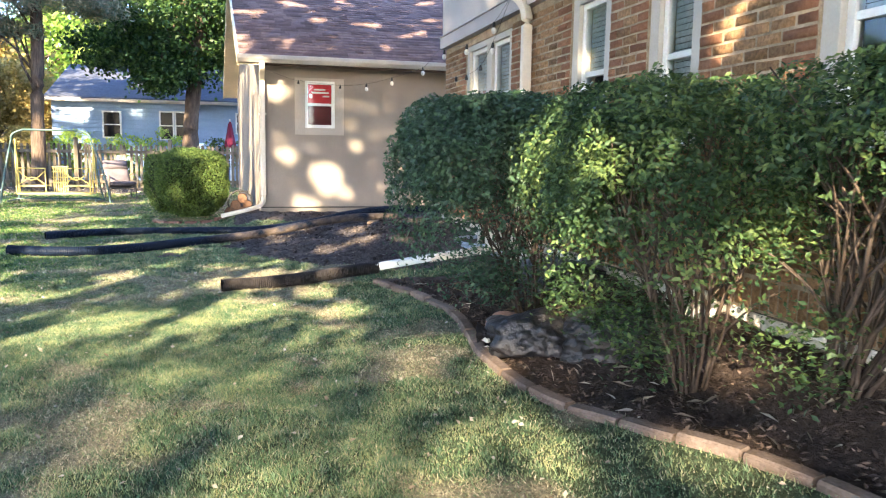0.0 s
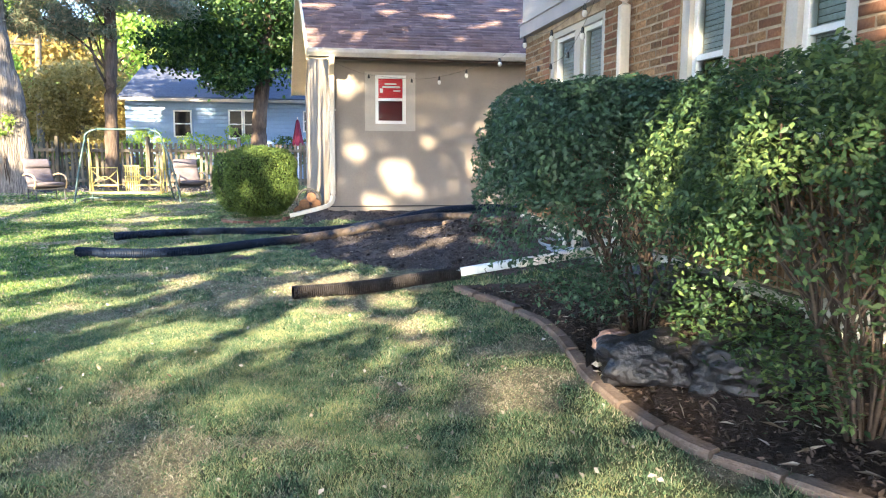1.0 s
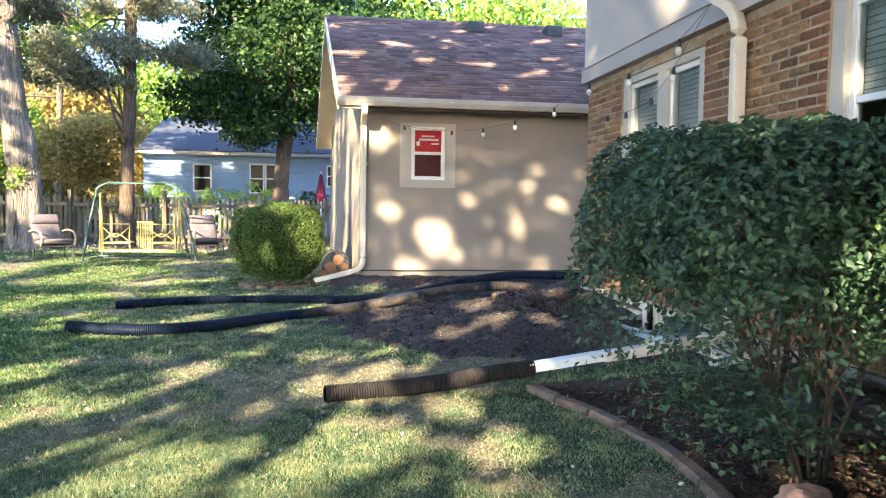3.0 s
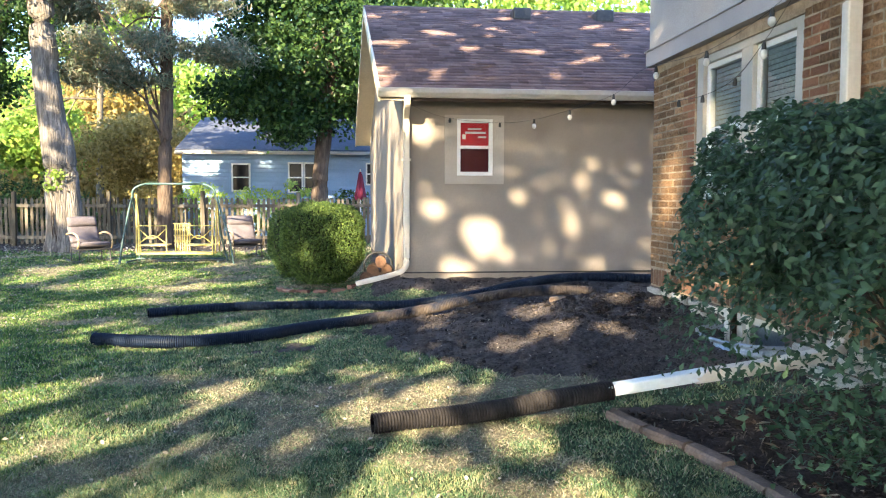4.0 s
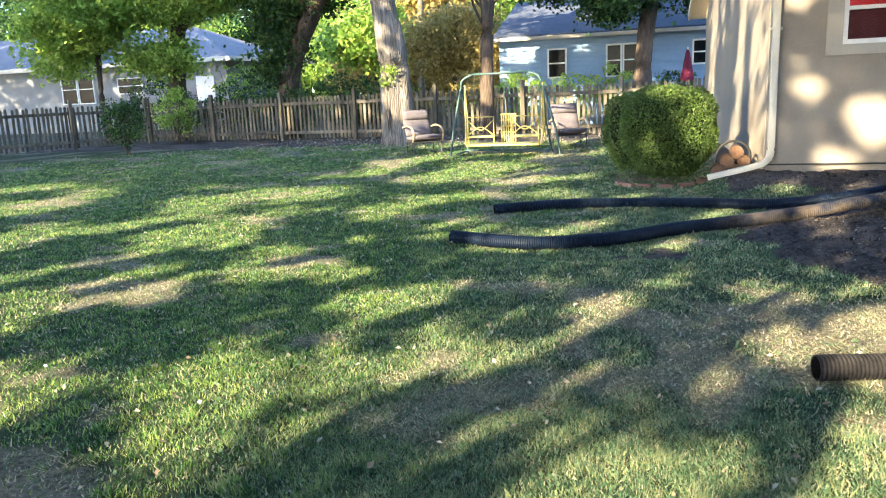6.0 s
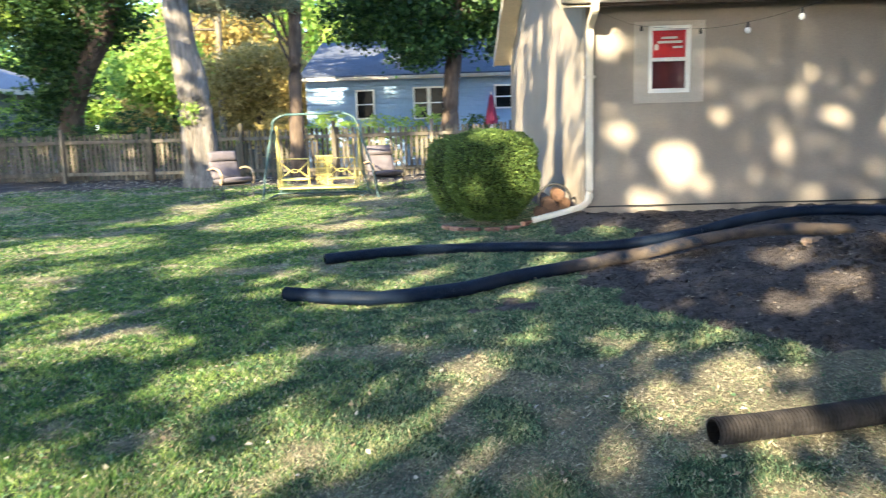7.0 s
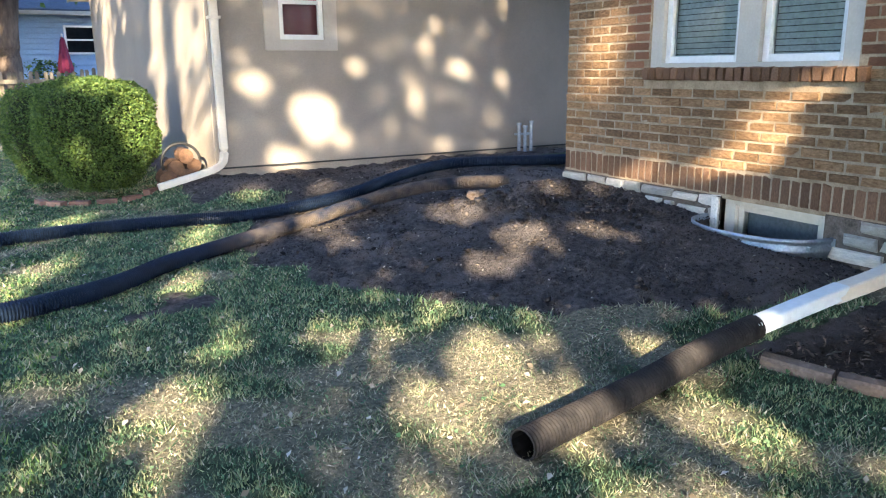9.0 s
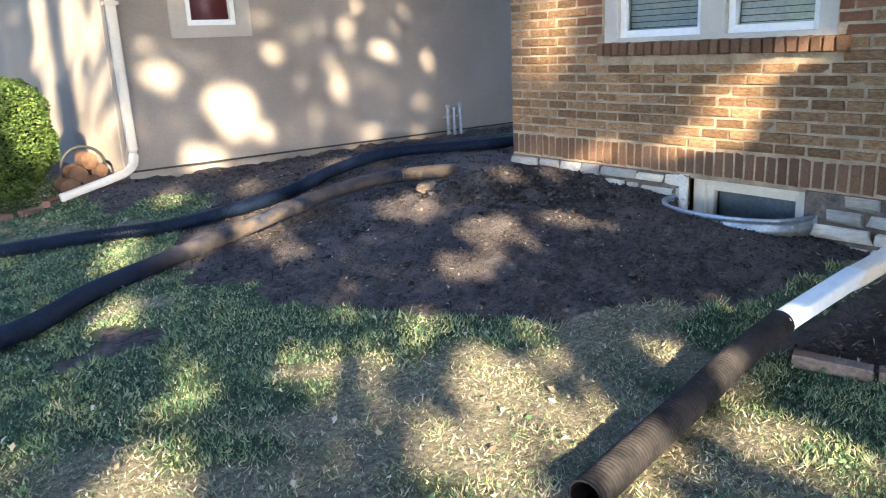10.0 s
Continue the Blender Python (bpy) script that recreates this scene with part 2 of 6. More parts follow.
M_YELLOWLEAF = leaf_mat("turning_leaf", (0.20, 0.16, 0.04), (0.30, 0.24, 0.07), (0.40, 0.30, 0.10), 0.4)
M_NEEDLE = leaf_mat("pine_needle", (0.085, 0.115, 0.078), (0.145, 0.175, 0.115), (0.27, 0.225, 0.14), 0.25, 0.6)
M_STRAW = leaf_mat("dry_grass", (0.20, 0.185, 0.115), (0.32, 0.29, 0.19), (0.44, 0.40, 0.28), 0.3, 0.75, 0.15)
M_CLOVER = leaf_mat("clover_leaf", (0.045, 0.10, 0.045), (0.085, 0.155, 0.072), (0.15, 0.22, 0.11), 0.3, 0.6, 0.2)
M_GRASS = leaf_mat("grass_blade", (0.033, 0.078, 0.025), (0.093, 0.18, 0.05), (0.24, 0.31, 0.085), 0.38, 0.75, 0.06, tufts=5.0)
M_GRASS_DULL = leaf_mat("dull_grass_blade", (0.055, 0.10, 0.056), (0.13, 0.195, 0.105), (0.27, 0.29, 0.14), 0.36, 0.8, 0.06, tufts=5.0)


def muddy_pipe_mat():
    """Black plastic with dried tan mud over the stretch that lies by the soil."""
    m = mat("muddy_black_plastic", (0.004, 0.008, 0.018), (0.009, 0.016, 0.034), 4.0, 0.5, 0.05, 60, spec=0.1)
    nt = m.node_tree
    b = nt.nodes["Principled BSDF"]
    clean = b.inputs["Base Color"].links[0].from_socket
    tc = nt.nodes.new("ShaderNodeTexCoord")
    sep = nt.nodes.new("ShaderNodeSeparateXYZ")
    nt.links.new(tc.outputs["Object"], sep.inputs[0])
    nz = nt.nodes.new("ShaderNodeTexNoise")
    nz.inputs["Scale"].default_value = 5
    nz.inputs["Detail"].default_value = 6
    nt.links.new(tc.outputs["Object"], nz.inputs["Vector"])
    near = nt.nodes.new("ShaderNodeMapRange")
    near.inputs[1].default_value, near.inputs[2].default_value = -0.35, 0.35
    nt.links.new(sep.outputs[0], near.inputs[0])
    mud = nt.nodes.new("ShaderNodeMapRange")
    mud.inputs[1].default_value, mud.inputs[2].default_value = 0.36, 0.58
    nt.links.new(nz.outputs[0], mud.inputs[0])
    both = nt.nodes.new("ShaderNodeMath")
    both.operation = "MULTIPLY"
    nt.links.new(near.outputs[0], both.inputs[0])
    nt.links.new(mud.outputs[0], both.inputs[1])
    mx = nt.nodes.new("ShaderNodeMix")
    mx.data_type = "RGBA"
    nt.links.new(both.outputs[0], mx.inputs[0])
    nt.links.new(clean, mx.inputs[6])
    mx.inputs[7].default_value = (0.085, 0.068, 0.056, 1)
    nt.links.new(mx.outputs[2], b.inputs["Base Color"])
    return m


M_PIPE_MUDDY = muddy_pipe_mat()


# ---- building helpers ----
def part(name, bm, material, parent=None, label="", smooth=False):
    me = bpy.data.meshes.new(name)
    bm.normal_update()
    bm.to_mesh(me)
    bm.free()
    if smooth:
        me.shade_smooth()
    me.materials.append(material)
    ob = new(name, me)
    if parent:
        ob.parent = parent
    if label:
        ob["label"] = label
    return ob


def thing(name, label, category, group="", kind="", at=(0, 0, 0)):
    ob = new(name)
    ob.location = at
    ob.empty_display_size = 0.1
    return tagged(ob, label, category, group, kind)


def box(bm, x0, x1, y0, y1, z0, z1, bevel=0.0, m=None):
    r = bmesh.ops.create_cube(bm, size=1.0)
    vs = r["verts"]
    t = Matrix.Translation(((x0 + x1) / 2, (y0 + y1) / 2, (z0 + z1) / 2)) @ Matrix.Diagonal((abs(x1 - x0), abs(y1 - y0), abs(z1 - z0), 1))
    bmesh.ops.transform(bm, matrix=(m @ t) if m else t, verts=vs)
    if bevel:
        es = list({e for v in vs for e in v.link_edges})
        bmesh.ops.bevel(bm, geom=es, offset=bevel, segments=2, profile=0.5, affect="EDGES")
    return bm


def boxed(*a, **k):
    return box(bmesh.new(), *a, **k)


def tube(bm, pts, r, seg=10, caps=True, squash=None):
    """A tube along points; r is a number or one radius a point."""
    pts = [Vector(p) for p in pts]
    rs = r if isinstance(r, (list, tuple)) else [r] * len(pts)
    rings, up = [], Vector((0, 0, 1))
    for i, p in enumerate(pts):
        d = (pts[min(i + 1, len(pts) - 1)] - pts[max(i - 1, 0)]).normalized()
        side = d.cross(up)
        if side.length < 0.05:
            side = d.cross(Vector((0, 1, 0)))
        side.normalize()
        top = side.cross(d).normalized()
        ring = []
        for k in range(seg):
            a = 2 * math.pi * k / seg
            ca, sa = math.cos(a), math.sin(a)
            if squash:
                ca = math.copysign(abs(ca) ** 0.35, ca) * squash[0]
                sa = math.copysign(abs(sa) ** 0.35, sa) * squash[1]
            ring.append(bm.verts.new(p + (side * ca + top * sa) * rs[i]))
        rings.append(ring)
    for a, b in zip(rings, rings[1:]):
        for k in range(seg):
            bm.faces.new((a[k], a[(k + 1) % seg], b[(k + 1) % seg], b[k]))
    if caps:
        bm.faces.new(rings[0][::-1])
        bm.faces.new(rings[-1])
    return bm


def curve_pts(pts, step):
    """A smooth line through the points, sampled at about even steps."""
    p = np.array(pts, float)
    q = np.vstack([2 * p[0] - p[1], p, 2 * p[-1] - p[-2]])
    fine = []
    for i in range(1, len(q) - 2):
        for u in np.linspace(0, 1, 40, endpoint=False):
            a, b, c, d = q[i - 1:i + 3]
            fine.append(0.5 * (2 * b + (c - a) * u + (2 * a - 5 * b + 4 * c - d) * u * u + (3 * b - a - 3 * c + d) * u ** 3))
    fine.append(p[-1])
    fine = np.array(fine)
    s = np.concatenate([[0], np.cumsum(np.linalg.norm(np.diff(fine, axis=0), axis=1))])
    at = np.linspace(0, s[-1], max(2, int(s[-1] / step) + 1))
    return np.stack([np.interp(at, s, fine[:, k]) for k in range(3)], 1)


def array_mesh(name, verts, faces, material, parent=None, smooth=False):
    me = bpy.data.meshes.new(name)
    n, k = faces.shape
    me.vertices.add(len(verts))
    me.vertices.foreach_set("co", np.ascontiguousarray(verts, np.float32).ravel())
    me.loops.add(n * k)
    me.loops.foreach_set("vertex_index", np.ascontiguousarray(faces, np.int32).ravel())
    me.polygons.add(n)
    me.polygons.foreach_set("loop_start", np.arange(0, n * k, k, dtype=np.int32))
    me.update(calc_edges=True)
    if smooth:
        me.shade_smooth()
    me.materials.append(material)
    ob = new(name, me)
    if parent:
        ob.parent = parent
    return ob


RNG = np.random.default_rng(7)


def leaf_arrays(c, size, normal=None, spread=1.0, aspect=0.55):
    """Folded four-cornered leaves at the centres c, turned about their normals."""
    n = len(c)
    d = RNG.normal(size=(n, 3))
    if normal is not None:
        nn = normal + d * spread * 0.5
    else:
        nn = d
    nn /= np.linalg.norm(nn, axis=1, keepdims=True) + 1e-9
    a = np.cross(nn, RNG.normal(size=(n, 3)))
    a /= np.linalg.norm(a, axis=1, keepdims=True) + 1e-9
    b = np.cross(nn, a)
    s = (size * RNG.uniform(0.65, 1.3, n))[:, None] if np.isscalar(size) else size[:, None]
    fold = nn * s * 0.12
    v = np.stack([c - a * s * 0.5, c - b * s * aspect * 0.5 + fold + a * s * 0.05, c + a * s * 0.5, c + b * s * aspect * 0.5 + fold + a * s * 0.05], 1).reshape(-1, 3)
    i = np.arange(n)[:, None] * 4
    f = np.concatenate([i + np.array([[0, 1, 2]]), i + np.array([[0, 2, 3]])], 0)
    return v, f


def leaves(name, c, size, material, parent, normal=None, spread=1.0, aspect=0.55):
    v, f = leaf_arrays(c, size, normal, spread, aspect)
    return array_mesh(name, v, f, material, parent)


def S(t):
    t = np.clip(t, 0, 1)
    return t * t * (3 - 2 * t)


HXW = 3.02


def gz(x, y):
    """Height of the ground: level lawn, banked up against the house and the garage."""
    a = 0.29 * S((x + 0.3) / 3.2) * S((y - 6.9) / 3.2) + 0.02 * S((x - 2.2) / 0.8) * S((y - 9.2) / 1.2)
    a = a * (1 - 0.25 * S((y - 12.7) / 1.2))
    b = 0.20 * S((y - 12.4) / 1.6) * S((x + 0.6) / 1.1)
    bed = (0.06 * S((x - 1.75) / 0.5) + 0.15 * S((x - 2.4) / 0.5) + 0.12 * S((x - 2.6) / 0.35) * (1 - S((y - 5.9) / 0.9))) * (1 - S((y - 7.2) / 0.8))
    a = a + 0.06 * np.exp(-((x - 2.6) / 0.35) ** 2 - ((y - 8.75) / 0.6) ** 2)
    well = 0.22 * (1 - S((np.hypot((x - HXW) / 0.40, (y - 8.90) / 0.50) - 0.80) / 0.16))
    return np.maximum(a, b) - well + bed + 0.08 * S((y - 14) / 8) * (1 - S((x + 0.6) / 1.1)) + 0.012 * np.sin(x * 2.1 + 1) * np.cos(y * 1.7)


def g(x, y):
    return float(gz(np.float64(x), np.float64(y)))


def lumps(x, y, s, seed=0.0):
    return np.array([noise.noise((a * s, b * s, seed)) for a, b in zip(np.ravel(x), np.ravel(y))]).reshape(np.shape(x))


# ---- ground ----
def dirt_weight(x, y):
    """1 on bare soil and mulch, 0 on the lawn."""
    # dug-over patch by the house corner, with a rounded front edge
    r = np.hypot((x - 2.6) / 2.65, (y - 10.9) / 2.95)
    r = r + 0.03 * np.sin(x * 5.1 + 2 * np.sin(y * 3.3)) + 0.02 * np.sin(y * 11 + x * 7)
    patch = 1 - S((r - 0.93) / 0.10)
    strip = S((y - 12.95 - 0.25 * np.sin(x * 3)) / 0.35) * S((x + 0.15) / 0.3)
    kx = np.interp(y, [-2, 2.0, 2.5, 2.8, 3.09, 3.4, 3.68, 3.98, 4.4, 4.95, 5.4, 5.9, 6.4, 7.0, 7.35, 7.64], [2.9, 2.46, 2.36, 2.29, 2.18, 2.04, 1.93, 1.79, 1.70, 1.68, 1.74, 1.80, 1.80, 1.70, 1.55, 1.44])
    bed = S((x - kx) / 0.05) * (1 - S((y - 7.7) / 0.2))
    spot = 0.8 * (1 - S((np.hypot((x + 0.75) / 0.40, (y - 10.0) / 0.30) + 0.22 * np.sin(x * 13 + y * 5) + 0.18 * np.sin(y * 19 - x * 6) - 0.35) / 0.6))
    fence_strip = 0.75 * S((y - 21.0) / 1.5) * (1 - S((y - 26) / 1.0)) * (1 - S((x + 0.6) / 0.5))
    far = S((y - 26) / 2)
    return np.clip(np.maximum.reduce([patch, strip, bed, spot, fence_strip, far * 0.5]), 0, 1)


def dryness(x, y):
    """1 where the grass is thin and straw-coloured."""
    region = np.exp(-((x - 0.3) / 1.5) ** 2 - ((y - 7.9) / 1.5) ** 2) + 0.8 * np.exp(-((x - 1.0) / 0.6) ** 2 - ((y - 4.5) / 1.6) ** 2) + 0.5 * S((y - 13) / 8) + 1.6 * np.exp(-((x + 1.3) / 1.4) ** 2 - ((y - 18.0) / 2.6) ** 2) - 1.6 * np.exp(-((x + 0.7) / 0.9) ** 2 - ((y - 6.3) / 0.8) ** 2)
    return S((lumps(x, y, 0.9, 2.0) + 0.6 * lumps(x, y, 3.1, 6.0) + 0.36 * region + 0.7 * np.exp(-((x + 0.85) / 0.42) ** 2 - ((y - 8.5) / 0.45) ** 2) + 0.6 * np.exp(-((x + 0.15) / 0.3) ** 2 - ((y - 9.1) / 0.3) ** 2) + 0.5 * np.exp(-((x - 0.2) / 0.4) ** 2 - ((y - 8.1) / 0.4) ** 2) - 1.2 * np.exp(-((x + 0.75) / 0.6) ** 2 - ((y - 10.0) / 0.5) ** 2) - 0.16) / 0.34)


def calm(x, y):
    """0 round the window well and along the foundation, where the soil lies flat."""
    return S((np.hypot((x - 3.0) / 0.9, (y - 8.9) / 1.0) - 0.6) / 0.5)


def build_ground():
    xs = np.unique(np.concatenate([np.linspace(-400, -30, 12), np.linspace(-30, -6, 49), np.linspace(-6, 8, 201), np.linspace(8, 30, 23), np.linspace(30, 400, 12)]))
    ys = np.unique(np.concatenate([np.linspace(-400, -30, 12), np.linspace(-30, 1, 32), np.linspace(1, 15, 181), np.linspace(15, 40, 51), np.linspace(40, 400, 12)]))
    X, Y = np.meshgrid(xs, ys)
    Z = gz(X, Y)
    W = dirt_weight(X, Y)
    near = (np.abs(X - 1) < 7.1) & (np.abs(Y - 8) < 7.1)
    Z[near] += (0.045 * W * calm(X, Y) * np.maximum(lumps(X, Y, 1.7, 3.0), -0.2) + 0.042 * W * calm(X, Y) * lumps(X, Y, 6.0, 5.0) + 0.034 * W * calm(X, Y) * lumps(X, Y, 14.0, 5.5) + 0.012 * lumps(X, Y, 5.0, 8.0))[near]
    # heap of loose soil in front of the house corner
    Z += 0.10 * np.exp(-((X - 2.35) / 0.55) ** 2 - ((Y - 10.75) / 0.35) ** 2)
    n, m = X.shape
    v = np.stack([X, Y, Z], -1).reshape(-1, 3)
    i = (np.arange(n - 1)[:, None] * m + np.arange(m - 1)[None]).ravel()
    ob = array_mesh("ground", v, np.stack([i, i + 1, i + m + 1, i + m], 1), M_GROUND, smooth=True)
    dry = ob.data.attributes.new("dry", "FLOAT", "POINT")
    dry.data.foreach_set("value", dryness(X.ravel(), Y.ravel()).astype(np.float32))
    mul = ob.data.attributes.new("mulch", "FLOAT", "POINT")
    mul.data.foreach_set("value", (S((X - 1.4) / 0.15) * (1 - S((Y - 7.4) / 0.5))).ravel().astype(np.float32))
    att = ob.data.attributes.new("soil", "FLOAT", "POINT")
    att.data.foreach_set("value", W.ravel().astype(np.float32))
    return tagged(ob, "patchy shaded lawn with bare soil and mulch beds", "ground", kind="structure")


def ground_material():
    m = bpy.data.materials.new("lawn_and_soil")
    m.use_nodes = True
    nt = m.node_tree
    b = nt.nodes["Principled BSDF"]
    b.inputs["Roughness"].default_value = 0.95
    b.inputs["Specular IOR Level"].default_value = 0.1
    tc = nt.nodes.new("ShaderNodeTexCoord")

    def nz(scale, detail=6, rough=0.6):
        n = nt.nodes.new("ShaderNodeTexNoise")
        n.inputs["Scale"].default_value = scale
        n.inputs["Detail"].default_value = detail
        n.inputs["Roughness"].default_value = rough
        nt.links.new(tc.outputs["Object"], n.inputs["Vector"])
        return n.outputs[0]

    def rng(sock, a, c, lo=0.0, hi=1.0):
        r = nt.nodes.new("ShaderNodeMapRange")
        for k, val in enumerate((a, c, lo, hi)):
            r.inputs[k + 1].default_value = val
        nt.links.new(sock, r.inputs[0])
        return r.outputs[0]

    def blend(f, c1, c2):
        x = nt.nodes.new("ShaderNodeMix")
        x.data_type = "RGBA"
        nt.links.new(f, x.inputs[0])
        for k, c in ((6, c1), (7, c2)):
            if isinstance(c, tuple):
                x.inputs[k].default_value = (*c, 1)
            else:
                nt.links.new(c, x.inputs[k])
        return x.outputs[2]

    soil_at = nt.nodes.new("ShaderNodeAttribute")
    soil_at.attribute_name = "soil"
    grass = blend(rng(nz(14), 0.35, 0.65), (0.03, 0.047, 0.025), (0.095, 0.118, 0.067))
    dry_at = nt.nodes.new("ShaderNodeAttribute")
    dry_at.attribute_name = "dry"
    straw = blend(rng(nz(40, 8, 0.7), 0.35, 0.65), (0.10, 0.088, 0.06), (0.33, 0.285, 0.205))
    grass = blend(rng(dry_at.outputs["Fac"], 0.15, 0.95, 0.0, 0.85), grass, straw)
    soil = blend(rng(nz(22, 8, 0.75), 0.35, 0.65), (0.024, 0.0205, 0.0205), (0.13, 0.112, 0.104))
    soil = blend(rng(nz(1.1, 5), 0.46, 0.62, 0.0, 0.8), soil, (0.15, 0.125, 0.11))
    mulch_at = nt.nodes.new("ShaderNodeAttribute")
    mulch_at.attribute_name = "mulch"
    bark = blend(rng(nz(30, 8, 0.75), 0.35, 0.65), (0.028, 0.021, 0.018), (0.085, 0.062, 0.05))
    soil = blend(mulch_at.outputs["Fac"], soil, bark)
    edge = nt.nodes.new("ShaderNodeMath")
    edge.operation = "ADD"
    nt.links.new(soil_at.outputs["Fac"], edge.inputs[0])
    nt.links.new(rng(nz(9), 0.3, 0.7, -0.3, 0.3), edge.inputs[1])
    nt.links.new(blend(rng(edge.outputs[0], 0.4, 0.6), grass, soil), b.inputs["Base Color"])
    bp = nt.nodes.new("ShaderNodeBump")
    bp.inputs["Strength"].default_value = 1.0
    bp.inputs["Distance"].default_value = 0.05
    nt.links.new(nz(45, 8, 0.7), bp.inputs["Height"])
    nt.links.new(bp.outputs[0], b.inputs["Normal"])
    return m


M_GROUND = ground_material()
build_ground()


# ---- garage ----
GY = 14.07                                    # front wall
EAVE_Z, RIDGE_Z = 2.86, 5.02


def gable_x(y):
    return 0.46 - 0.056 * (y - GY)


def poly_prism(bm, pts, d):
    """A slab: the polygon pts and its copy moved by d."""
    a = [bm.verts.new(p) for p in pts]
    b = [bm.verts.new(Vector(p) + Vector(d)) for p in pts]
    bm.faces.new(a)
    bm.faces.new(b[::-1])
    for i in range(len(a)):
        j = (i + 1) % len(a)
        bm.faces.new((a[j], a[i], b[i], b[j]))
    bmesh.ops.recalc_face_normals(bm, faces=bm.faces)
    return bm


def wall_with_holes(u0, u1, z0, z1, holes, at, thick):
    """One solid wall with rectangular holes (u0, u1, z0, z1); at(u, z, d) gives the place at depth d."""
    bm = bmesh.new()
    us = sorted({u0, u1, *[h[0] for h in holes], *[h[1] for h in holes]})
    zs = sorted({z0, z1, *[h[2] for h in holes], *[h[3] for h in holes]})
    solid = {}
    for i in range(len(us) - 1):
        for j in range(len(zs) - 1):
            u, z = (us[i] + us[i + 1]) / 2, (zs[j] + zs[j + 1]) / 2
            solid[i, j] = not any(h[0] < u < h[1] and h[2] < z < h[3] for h in holes)
    vs = {}

    def v(i, j, k):
        if (i, j, k) not in vs:
            vs[i, j, k] = bm.verts.new(at(us[i], zs[j], k * thick))
        return vs[i, j, k]
    for (i, j), full in solid.items():
        if not full:
            continue
        for k in (0, 1):
            bm.faces.new((v(i, j, k), v(i + 1, j, k), v(i + 1, j + 1, k), v(i, j + 1, k)))
        for di, dj, a, b in ((-1, 0, (i, j), (i, j + 1)), (1, 0, (i + 1, j), (i + 1, j + 1)), (0, -1, (i, j), (i + 1, j)), (0, 1, (i, j + 1), (i + 1, j + 1))):
            if not solid.get((i + di, j + dj)):
                bm.faces.new((v(*a, 0), v(*b, 0), v(*b, 1), v(*a, 1)))
    bmesh.ops.recalc_face_normals(bm, faces=bm.faces)
    return bm


def sash(parent, axis, plane, depth, u0, u1, z0, z1, rail=0.045, mid=None):
    """A white double-hung window set in a wall: frame, rails and panes. axis: the wall's own direction."""
    def b(bm, a, c, d, e, o0, o1):
        if axis == "x":
            return box(bm, a, c, plane + o0, plane + o1, d, e, 0.004)
        return box(bm, plane + o0, plane + o1, a, c, d, e, 0.004)
    w = new("window")
    w.parent = parent
    fr = bmesh.new()
    for a, c, d, e in ((u0, u0 + rail, z0, z1), (u1 - rail, u1, z0, z1), (u0 + rail, u1 - rail, z0, z0 + rail), (u0 + rail, u1 - rail, z1 - rail, z1)):
        b(fr, a, c, d, e, depth, depth + 0.06)
    part("frame", fr, M_WHITE, w)
    zm = mid or (z0 + z1) / 2
    part("meeting_rail", b(bmesh.new(), u0 + rail, u1 - rail, zm - 0.022, zm + 0.022, depth + 0.008, depth + 0.055), M_WHITE, w)
    for d, e, o in ((z0 + rail, zm - 0.022, 0.035), (zm + 0.022, z1 - rail, 0.02)):
        bm = bmesh.new()
        q = plane + depth + o
        cs = ((u0 + rail, d), (u1 - rail, d), (u1 - rail, e), (u0 + rail, e))
        bm.faces.new([bm.verts.new((u, q, z) if axis == "x" else (q, u, z)) for u, z in (cs if axis == "x" else cs[::-1])])
        p = part("pane", bm, M_GLASS, w)
        p.visible_shadow = False
    return w


